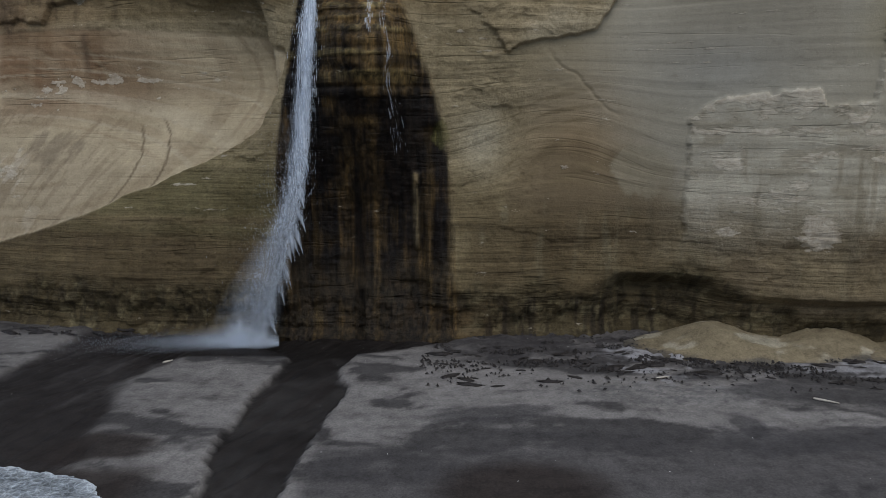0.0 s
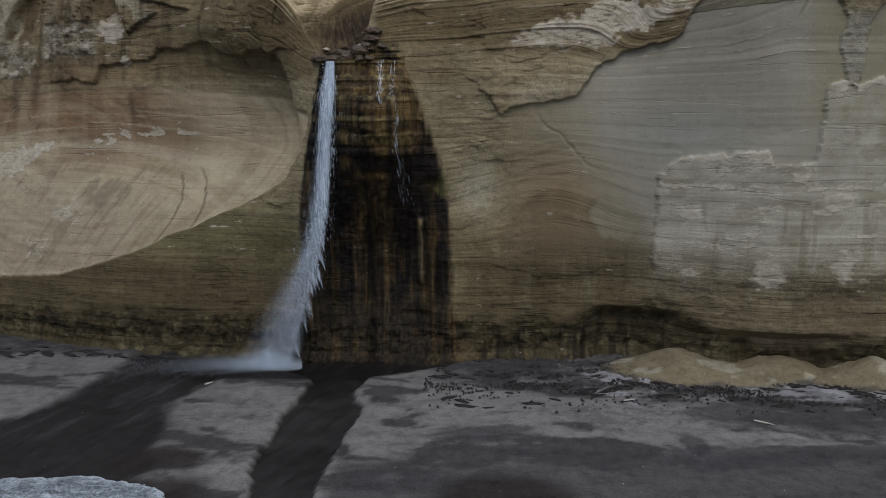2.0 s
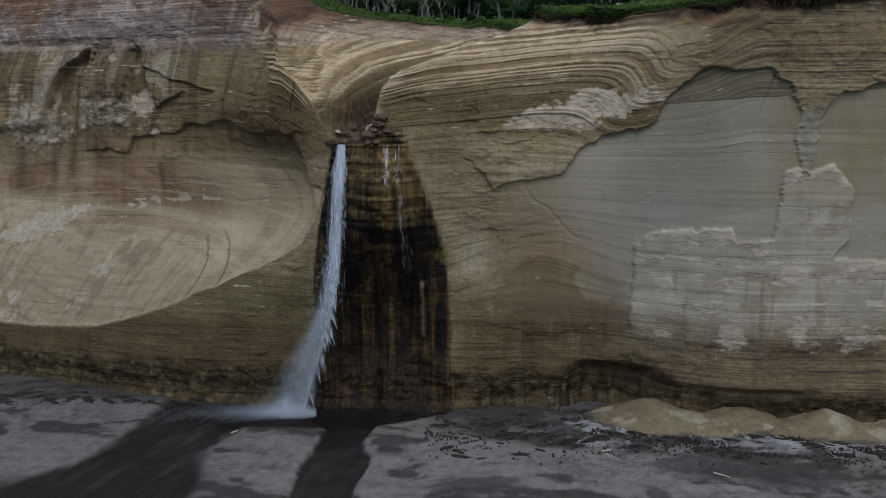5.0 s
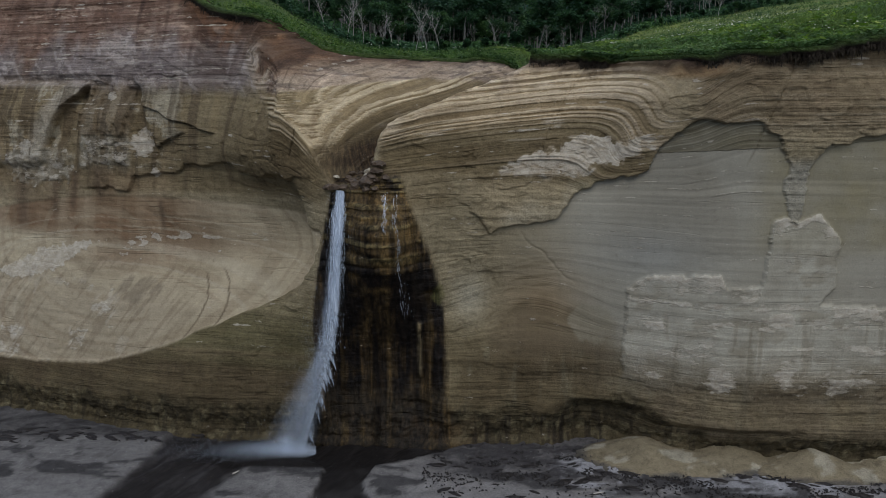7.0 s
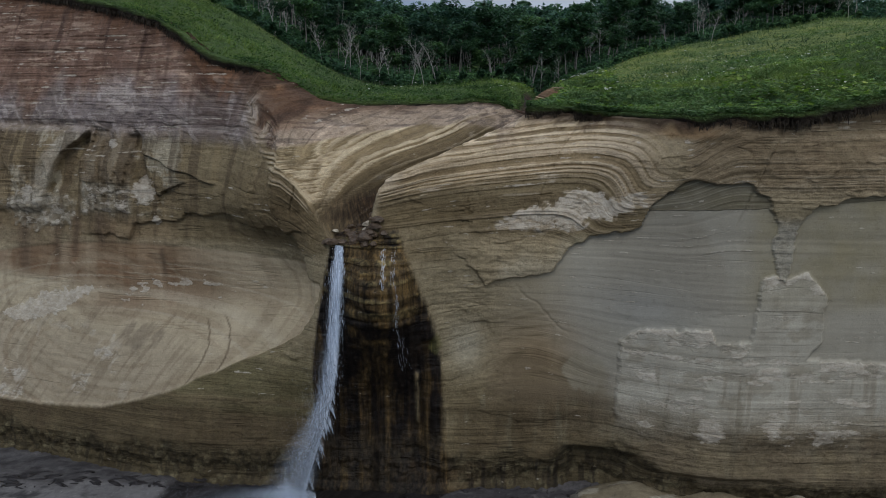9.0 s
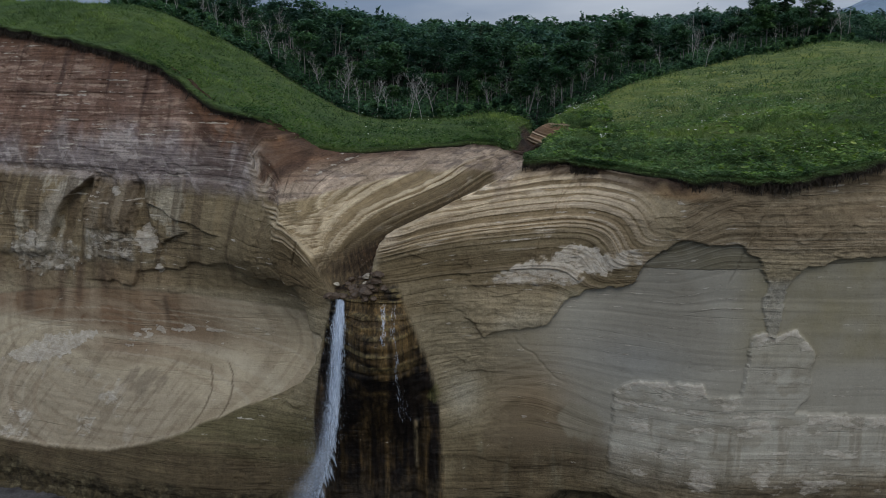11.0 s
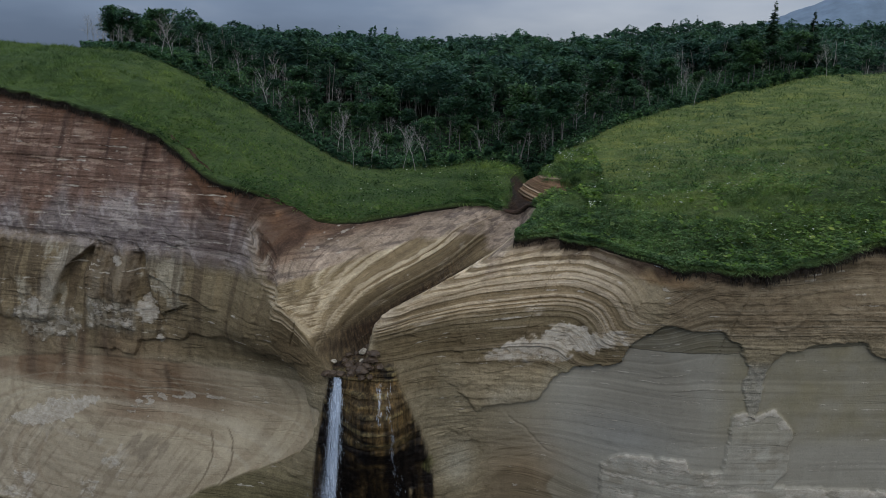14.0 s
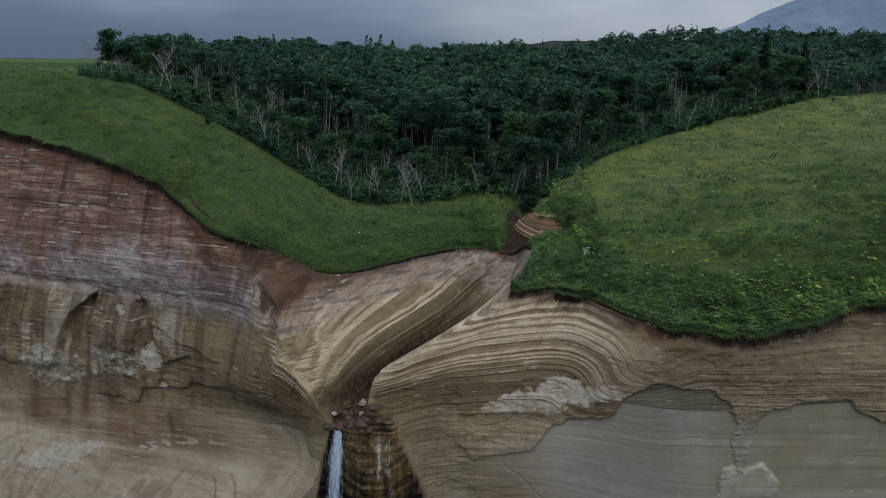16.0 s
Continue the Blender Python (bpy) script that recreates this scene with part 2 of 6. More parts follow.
def rock_material():
    n = Nodes("banded_sandstone")
    n.bsdf.inputs["Specular IOR Level"].default_value = 0.16
    bed, band, wet, grit = n.attr("bed"), n.attr("band"), n.attr("wet"), n.attr("grit")
    pos = n.coords()
    split = n.add("ShaderNodeSeparateXYZ")
    n.link(pos, split.inputs[0])
    # bedding: noise stretched along the beds, at two thicknesses
    thick = n.noise(n.combine(n.math("MULTIPLY", split.outputs[0], 0.05), n.math("MULTIPLY", split.outputs[1], 0.05), n.math("MULTIPLY", bed, 1.1)), 1.0, 6, 0.65)
    thin = n.noise(n.combine(n.math("MULTIPLY", split.outputs[0], 0.22), n.math("MULTIPLY", split.outputs[1], 0.22), n.math("MULTIPLY", bed, 6.0)), 1.0, 5, 0.6)
    where = n.ramp(n.noise(pos, 0.22, 3), (0.38, 0.15), (0.62, 1.0))
    grain = n.noise(pos, 8.0, 7, 0.68)
    blot = n.noise(pos, 0.45, 6, 0.65)
    streak = n.noise(n.coords((1.7, 1.7, 0.06)), 1.0, 5, 0.6)
    tint = n.attr("tint", "Color")
    lay = n.math("ADD", n.math("MULTIPLY", thick, 0.62), n.math("MULTIPLY", thin, 0.38))
    k = n.ramp(lay, (0.37, 0.28), (0.45, 0.72), (0.51, 1.0), (0.58, 1.3), (0.66, 2.1))
    c = n.mix(band, tint, n.mix(1.0, tint, k, "MULTIPLY"))
    # the folded beds: sharp pale and brown laminae
    lam = n.attr("lam")
    leaf = n.noise(n.combine(n.math("MULTIPLY", split.outputs[0], 0.06), n.math("MULTIPLY", split.outputs[1], 0.06), n.math("MULTIPLY", bed, 3.6)), 1.0, 5, 0.62)
    laminae = n.ramp(leaf, (0.38, (0.45, 0.4, 0.35)), (0.425, (0.8, 0.76, 0.7)), (0.5, 0.98), (0.55, 1.06), (0.565, (1.5, 1.5, 1.52)), (0.65, (1.75, 1.8, 1.85)))
    c = n.mix(lam, c, n.mix(1.0, c, laminae, "MULTIPLY"))
    lines = n.ramp(thin, (0.34, 0.45), (0.41, 1.0), (0.62, 1.0), (0.7, 1.5))
    parting = n.noise(n.combine(n.math("MULTIPLY", split.outputs[0], 0.045), n.math("MULTIPLY", split.outputs[1], 0.045), n.math("MULTIPLY", bed, 0.9)), 1.0, 4, 0.45)
    cracks = n.math("MULTIPLY", n.ramp(parting, (0.488, 0.0), (0.497, 1.0), (0.503, 1.0), (0.512, 0.0)), n.math("MULTIPLY", grit, n.ramp(n.noise(pos, 0.3, 4), (0.45, 0.0), (0.6, 1.0))))
    c = n.mix(n.math("MULTIPLY", where, n.math("MULTIPLY", grit, 0.7)), c, n.mix(1.0, c, lines, "MULTIPLY"))
    c = n.mix(n.math("ADD", n.math("MULTIPLY", grit, 0.7), 0.1), c, n.mix(1.0, c, n.ramp(blot, (0.3, (0.66, 0.63, 0.58)), (0.5, 1.0), (0.7, (1.25, 1.25, 1.27))), "MULTIPLY"))
    c = n.mix(grit, c, n.mix(1.0, c, n.ramp(grain, (0.38, 0.78), (0.46, 0.98), (0.54, 1.02), (0.63, 1.2)), "MULTIPLY"))
    pit = n.noise(n.coords((1, 1, 1.6)), 2.3, 9, 0.74)
    c = n.mix(n.math("ADD", n.math("MULTIPLY", grit, 0.55), 0.12), c, n.mix(1.0, c, n.ramp(pit, (0.37, (0.5, 0.46, 0.42)), (0.43, 0.97), (0.57, 1.03), (0.63, (1.4, 1.38, 1.34))), "MULTIPLY"))
    c = n.mix(n.math("MULTIPLY", cracks, 0.32), c, n.mix(1.0, c, (0.3, 0.28, 0.26), "MULTIPLY"))
    c = n.mix(n.math("ADD", n.math("MULTIPLY", grit, 0.5), 0.04), c, n.mix(1.0, c, n.ramp(streak, (0.3, 0.62), (0.48, 1.0), (0.7, 1.15)), "MULTIPLY"))
    # salt and lime crusts, flaked off along a ragged outline
    flaky = n.noise(n.coords((0.75, 0.75, 1.9)), 1.1, 9, 0.7)
    crust = n.ramp(n.math("ADD", n.attr("crust"), n.math("MULTIPLY", n.math("SUBTRACT", flaky, 0.5), 2.6)), (0.44, 0.0), (0.5, 0.55), (0.72, 1.0))
    c = n.mix(n.math("MULTIPLY", crust, 0.72), c, n.mix(n.ramp(pit, (0.4, 0.0), (0.6, 1.0)), (0.4, 0.342, 0.258), (0.57, 0.508, 0.41)))
    trails = n.noise(n.coords((4.5, 4.5, 0.16)), 1.0, 6, 0.62)
    c = n.mix(n.math("MULTIPLY", wet, 0.85), c, n.mix(1.0, c, n.ramp(trails, (0.36, (0.22, 0.2, 0.2)), (0.46, 0.7), (0.53, 1.1), (0.66, (2.1, 1.95, 1.75))), "MULTIPLY"))
    h = n.math("ADD", n.math("MULTIPLY", thin, n.math("MULTIPLY", n.math("ADD", grit, 0.1), n.math("ADD", n.math("MULTIPLY", band, 1.1), n.math("MULTIPLY", where, 0.25)))), n.math("SUBTRACT", n.math("MULTIPLY", grain, n.math("MULTIPLY", grit, 0.45)), n.math("MULTIPLY", cracks, 0.35)))
    h = n.math("ADD", n.math("ADD", h, n.math("MULTIPLY", crust, 0.12)), n.math("MULTIPLY", n.math("MULTIPLY", leaf, lam), 0.7))
    n.bump(h, 1.0, 0.2)
    return n.set(c, n.math("SUBTRACT", 0.93, n.math("MULTIPLY", wet, 0.4)))


def sand_material():
    n = Nodes("beach_sand")
    n.bsdf.inputs["Specular IOR Level"].default_value = 0.1
    pos = n.coords()
    tint, wet = n.attr("tint", "Color"), n.attr("wet")
    sweep = n.noise(n.coords((0.3, 1.1, 1)), 1.0, 7, 0.7)
    grain = n.noise(pos, 12.0, 6, 0.75)
    mott = n.noise(pos, 1.6, 8, 0.72)
    c = n.mix(0.4, tint, n.mix(1.0, tint, n.ramp(sweep, (0.32, 0.55), (0.5, 1.0), (0.68, 1.3)), "MULTIPLY"))
    c = n.mix(0.8, c, n.mix(1.0, c, n.ramp(mott, (0.32, 0.6), (0.5, 1.0), (0.68, 1.25)), "MULTIPLY"))
    c = n.mix(0.85, c, n.mix(1.0, c, n.ramp(grain, (0.32, 0.68), (0.5, 1.0), (0.66, 1.3)), "MULTIPLY"))
    n.bump(n.math("ADD", n.math("MULTIPLY", mott, 0.7), n.math("MULTIPLY", grain, 0.3)), 0.7, 0.08)
    return n.set(c, n.math("SUBTRACT", 0.95, n.math("MULTIPLY", wet, 0.45)))


def turf_material():
    n = Nodes("turf")
    pos = n.coords()
    tint = n.attr("tint", "Color")
    patch = n.noise(pos, 0.35, 5, 0.62)
    tuft = n.noise(pos, 3.5, 5, 0.7)
    c = n.mix(0.8, tint, n.mix(1.0, tint, n.ramp(patch, (0.3, (0.6, 0.7, 0.6)), (0.5, 1.0), (0.72, (1.5, 1.3, 1.0))), "MULTIPLY"))
    c = n.mix(0.9, c, n.mix(1.0, c, n.ramp(tuft, (0.32, 0.7), (0.5, 1.0), (0.7, 1.25)), "MULTIPLY"))
    steps = n.noise(n.coords((0.35, 0.35, 2.6)), 1.0, 5, 0.6)
    c = n.mix(0.8, c, n.mix(1.0, c, n.ramp(steps, (0.34, (0.6, 0.66, 0.6)), (0.5, 1.0), (0.66, (1.3, 1.22, 1.1))), "MULTIPLY"))
    n.bump(n.math("ADD", tuft, n.math("MULTIPLY", steps, 1.6)), 1.0, 0.35)
    return n.set(c, 0.95)


def leaf_material(name, dark, mid, light, rough=0.6, each=True):
    """Leaves that differ from one to the next and from plant to plant."""
    n = Nodes(name)
    geo, info = n.add("ShaderNodeNewGeometry"), n.add("ShaderNodeObjectInfo")
    c = n.ramp(geo.outputs["Random Per Island"], (0.0, dark), (0.7, mid), (1.0, light))
    if each:
        c = n.mix(1.0, c, n.ramp(info.outputs["Random"], (0.0, (0.6, 0.66, 0.7)), (0.6, 1.0), (1.0, (1.3, 1.2, 0.9))), "MULTIPLY")
    big = n.noise(n.coords(), 0.25, 3)
    c = n.mix(0.7, c, n.mix(1.0, c, n.ramp(big, (0.3, (0.6, 0.64, 0.68)), (0.5, 1.0), (0.7, (1.35, 1.3, 1.1))), "MULTIPLY"))
    mid = n.noise(n.coords(), 1.0, 4, 0.6)
    c = n.mix(1.0, c, n.mix(1.0, c, n.ramp(mid, (0.36, (0.5, 0.57, 0.54)), (0.5, 1.0), (0.64, (1.4, 1.32, 1.2))), "MULTIPLY"))
    wide = n.noise(n.coords(), 0.07, 3)
    c = n.mix(0.8, c, n.mix(1.0, c, n.ramp(wide, (0.36, (0.62, 0.68, 0.75)), (0.5, 1.0), (0.64, (1.35, 1.25, 0.95))), "MULTIPLY"))
    n.bsdf.inputs["Specular IOR Level"].default_value = 0.12
    thin, both = n.add("ShaderNodeBsdfTranslucent"), n.add("ShaderNodeMixShader")
    n.put(thin.inputs["Color"], n.mix(1.0, c, (1.0, 1.05, 0.75), "MULTIPLY"))
    both.inputs[0].default_value = 0.38
    n.link(n.bsdf.outputs[0], both.inputs[1])
    n.link(thin.outputs[0], both.inputs[2])
    n.link(both.outputs[0], n.t.nodes["Material Output"].inputs["Surface"])
    return n.set(c, rough)


def plain_material(name, colour, rough=0.8, scale=4.0, spread=0.35, bump=0.3, distance=0.03, stretch=(1, 1, 1)):
    n = Nodes(name)
    pos = n.coords(stretch)
    a, b = n.noise(pos, scale, 5, 0.65), n.noise(pos, scale * 0.18, 3)
    c = n.mix(1.0, colour, n.ramp(a, (0.3, 1 - spread), (0.5, 1.0), (0.7, 1 + spread)), "MULTIPLY")
    c = n.mix(0.6, c, n.mix(1.0, c, n.ramp(b, (0.3, 1 - spread), (0.5, 1.0), (0.7, 1 + spread)), "MULTIPLY"))
    n.bump(a, bump, distance)
    return n.set(c, rough)


def sea_material():
    n = Nodes("sea_water")
    foam = n.attr("foam")
    pos = n.coords()
    warp = n.add("ShaderNodeVectorMath", operation="ADD")
    wob = n.add("ShaderNodeTexNoise")
    wob.inputs["Scale"].default_value = 1.2
    n.link(pos, wob.inputs["Vector"])
    n.link(pos, warp.inputs[0])
    n.link(wob.outputs["Color"], warp.inputs[1])
    cells = n.add("ShaderNodeTexVoronoi", feature="DISTANCE_TO_EDGE")
    cells.inputs["Scale"].default_value = 5.0
    n.link(warp.outputs[0], cells.inputs["Vector"])
    lines = n.ramp(cells.outputs["Distance"], (0.0, 1.0), (0.05, 0.5), (0.2, 0.0))
    mass = n.noise(n.coords((0.7, 1.6, 1.0)), 2.6, 9, 0.82)
    k = n.math("MULTIPLY", n.math("ADD", n.math("MULTIPLY", lines, 0.18), n.math("MULTIPLY", mass, 0.95)), n.math("MULTIPLY", foam, 1.25))
    k = n.ramp(k, (0.31, 0.04), (0.45, 0.4), (0.6, 0.97))
    n.bump(n.math("ADD", n.math("MULTIPLY", mass, 0.6), n.math("MULTIPLY", lines, 0.5)), 0.9, 0.12)
    n.bsdf.inputs["Specular IOR Level"].default_value = 0.5
    return n.set(n.mix(k, (0.03, 0.038, 0.042), (0.66, 0.71, 0.75)), n.math("ADD", n.math("MULTIPLY", k, 0.5), 0.3))


ROCK, SAND, TURF, SEA = rock_material(), sand_material(), turf_material(), sea_material()
GRASS_LEAF = leaf_material("meadow_blades", (0.093, 0.144, 0.049), (0.113, 0.171, 0.059), (0.137, 0.193, 0.078), each=False)
DRY_LEAF = leaf_material("hill_grass_blades", (0.108, 0.164, 0.064), (0.13, 0.186, 0.078), (0.165, 0.215, 0.106), each=False)
BROAD_LEAF = leaf_material("butterbur_leaves", (0.090, 0.163, 0.053), (0.118, 0.198, 0.073), (0.203, 0.271, 0.140), 0.6, each=False)
BIG_LEAF = leaf_material("large_butterbur_leaves", (0.088, 0.163, 0.026), (0.125, 0.206, 0.037), (0.237, 0.300, 0.081), 0.5, each=False)
# shade on the slope above the gully is mixed into this deep green
SHADED_LEAF = leaf_material("shaded_gully_herbs", (0.038, 0.080, 0.021), (0.056, 0.109, 0.030), (0.089, 0.148, 0.051), each=False)
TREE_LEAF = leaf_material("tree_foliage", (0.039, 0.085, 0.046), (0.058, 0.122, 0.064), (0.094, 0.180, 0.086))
# far crowns: aerial haze put into the leaf colour, paler and bluer
HAZED_LEAF = leaf_material("hazed_far_foliage", (0.058, 0.119, 0.085), (0.082, 0.160, 0.111), (0.120, 0.216, 0.137))
SPRUCE_LEAF = leaf_material("spruce_needles", (0.023, 0.050, 0.031), (0.042, 0.080, 0.046), (0.077, 0.125, 0.065))
PALE_BARK = plain_material("pale_birch_bark", (0.3, 0.285, 0.255), 0.85, 5.0, 0.4)
GREY_BARK = plain_material("grey_bark", (0.18, 0.17, 0.15), 0.9, 5.0, 0.4)
FLOWER = plain_material("white_umbels", (0.6, 0.62, 0.5), 0.8)
BOULDER = plain_material("wet_boulder", (0.075, 0.05, 0.03), 0.5, 3.0, 0.5, 0.6, 0.05)
PALE_BOULDER = plain_material("pale_boulder", (0.36, 0.31, 0.23), 0.85, 3.0, 0.4, 0.6, 0.05)
KELP = plain_material("dried_kelp", (0.02, 0.016, 0.014), 0.6, 6.0, 0.5, 0.6, 0.04)
DRIFT = plain_material("bleached_driftwood", (0.42, 0.38, 0.32), 0.85, 8.0, 0.3)
PEBBLE = plain_material("pale_pebbles", (0.4, 0.39, 0.37), 0.8)
ROOTS = plain_material("dark_rooty_soil", (0.035, 0.026, 0.017), 0.95, 6.0, 0.5, 0.8, 0.06)
# blue-grey of distance: haze is part of this base colour
HILL = plain_material("haze_blue_hill", (0.17, 0.22, 0.27), 1.0, 0.012, 0.18, 0.0)


def water_drops():
    n = Nodes("falling_water")
    n.bsdf.inputs["Specular IOR Level"].default_value = 0.5
    return n.set((0.66, 0.73, 0.82), 0.4)


WATER = water_drops()


def water_veil():
    """Torn sheets of falling water: white where dense, see-through between the strands."""
    n = Nodes("water_veil")
    u, fall, dense = n.attr("across"), n.attr("fall"), n.attr("dense")
    strand = n.noise(n.combine(n.math("MULTIPLY", u, 3.2), n.math("MULTIPLY", fall, 0.3), 0.0), 1.0, 6, 0.62)
    curd = n.noise(n.combine(n.math("MULTIPLY", u, 2.4), n.math("MULTIPLY", fall, 1.3), 4.0), 1.0, 5, 0.6)
    body = n.ramp(n.math("ADD", n.math("MULTIPLY", strand, 0.6), n.math("MULTIPLY", curd, 0.4)), (0.36, 0.12), (0.5, 0.6), (0.62, 1.0))
    alpha = n.math("MULTIPLY", body, dense, True)
    clear, both = n.add("ShaderNodeBsdfTransparent"), n.add("ShaderNodeMixShader")
    n.link(alpha, both.inputs[0])
    n.link(clear.outputs[0], both.inputs[1])
    n.link(n.bsdf.outputs[0], both.inputs[2])
    n.link(both.outputs[0], n.t.nodes["Material Output"].inputs["Surface"])
    return n.set(n.mix(body, (0.42, 0.52, 0.64), (0.72, 0.78, 0.86)), 0.5)


VEIL = water_veil()


# ---------------------------------------------------------------- helpers for building
def link_mesh(name, me, material, parent=None, label=""):
    if material is not None:
        me.materials.append(material)
    ob = new(name, me)
    if parent is not None:
        ob.parent = parent
    if label:
        ob["label"] = label
    return ob


def raw_mesh(name, verts, faces, smooth=False):
    """A mesh from an (n, 3) array of places and an (m, 3 or 4) array of corners."""
    me = bpy.data.meshes.new(name)
    verts, faces = np.ascontiguousarray(verts, np.float32), np.ascontiguousarray(faces, np.int32)
    me.vertices.add(len(verts))
    me.vertices.foreach_set("co", verts.ravel())
    me.loops.add(faces.size)
    me.loops.foreach_set("vertex_index", faces.ravel())
    me.polygons.add(len(faces))
    me.polygons.foreach_set("loop_start", np.arange(0, faces.size, faces.shape[1], dtype=np.int32))
    me.update(calc_edges=True)
    me.polygons.foreach_set("use_smooth", np.full(len(faces), smooth))
    return me


def add_attr(me, name, values):
    values = np.asarray(values, np.float32)
    if values.ndim > 1 and values.shape[-1] == 3:
        a = me.attributes.new(name, "FLOAT_COLOR", "POINT")
        a.data.foreach_set("color", np.concatenate([values.reshape(-1, 3), np.ones((values.size // 3, 1), np.float32)], 1).ravel())
    else:
        me.attributes.new(name, "FLOAT", "POINT").data.foreach_set("value", values.ravel())


def grid_faces(rows, cols):
    i = np.arange(rows * cols).reshape(rows, cols)
    return np.stack([i[:-1, :-1], i[:-1, 1:], i[1:, 1:], i[1:, :-1]], -1).reshape(-1, 4)


def grid_mesh(name, x, y, z, smooth=True, flip=False, **attrs):
    f = grid_faces(*x.shape)
    me = raw_mesh(name, np.stack([x, y, z], -1).reshape(-1, 3), f[:, ::-1] if flip else f, smooth)
    for k, v in attrs.items():
        add_attr(me, k, v)
    return me


def blend(base, colour, k):
    k = np.clip(np.asarray(k), 0, 1)[..., None]
    return base * (1 - k) + np.asarray(colour, float) * k


def vivid(c, k=1.1):
    grey = c.mean(-1, keepdims=True)
    return (grey + k * (c - grey)) * (1.0, 0.985, 0.95)


def lump(name, size, seed, rough=0.25, detail=2):
    """A stone or a clump: a ball pushed about by noise, flat below."""
    bm = bmesh.new()
    bmesh.ops.create_icosphere(bm, subdivisions=detail, radius=1)
    for v in bm.verts:
        n = noise.noise_vector(v.co * 1.3 + Vector((seed * 7.1, seed * 3.3, seed)))
        v.co += n * rough * 1.6
        v.co += noise.noise_vector(v.co * 3.1 + Vector((seed, 0, 0))) * rough * 0.5
        v.co = Vector((v.co.x * size[0], v.co.y * size[1], max(v.co.z, -0.35) * size[2]))
    me = bpy.data.meshes.new(name)
    bm.to_mesh(me)
    bm.free()
    return me


# ---------------------------------------------------------------- the cliff
def spread(fine_from, fine_to, step, far):
    """Even columns where the camera looks, wider ones beyond."""
    out = np.geomspace(step, far - fine_to, 34)
    return np.concatenate([(fine_from - out)[::-1], np.arange(fine_from, fine_to, step), fine_to + out])


def strata(b, along, rate, seed, wander=0.1):
    """Beds of uneven thickness: how pale and hard each one is, with a crisp foot and a crumbled top, worn away in places along it."""
    c = b * rate + 1.3 * vnoise(b * rate * 0.23, b * 0, seed) + wander * fbm(along * 0.35, b * rate * 0.5, 4, seed + 1)
    k = np.floor(c)
    f = c - k
    hard = lattice(k, k * 0, seed + 2).reshape(b.shape)
    worn = fbm(along * 0.5, k * 3.7 + f * 0.8, 5, seed + 3, 0.6)
    thick = np.clip(0.25 + 0.6 * hard + 0.5 * worn, 0.05, 0.92)
    return np.where(hard > 0.38, sstep(0.0, 0.07, f) * sstep(thick + 0.06, thick - 0.1, f) * (0.45 + 0.55 * hard), 0.0)


def bank_level(y):
    """How a bed of the gully's west bank climbs as it runs back."""
    return curve(y, (33, 34, 35.2, 36.4, 37.9, 39.7, 41.6, 43.6, 46.4, 49.3, 53), (17.6, 18.6, 19.5, 20.8, 21.8, 22.5, 23, 23.5, 24.4, 25, 25.6), 0.5)


def fold_level(x):
    """How the same beds drop into the fold from the open face west of it."""
    return curve(x, (-30, -16, -13.4, -11.8, -10.2, -8.9, -8.3, -7), (2.2, 2.1, 1.9, 1.65, 1.6, 0.7, 0.0, -1.6), 0.3)


def arch_level(u):
    """The arch of the beds east of the gully, with a small trough beyond it."""
    return curve(u, (-8, -4, -2, 0, 3, 6, 8.8, 10.5, 11.5, 12.6, 13.6, 14.5, 16, 18), (-3.0, -2.2, -1.6, -1.0, -0.65, -0.3, 0, 0, -0.2, -0.9, -1.7, -1.75, -1.2, -1.0), 0.4)


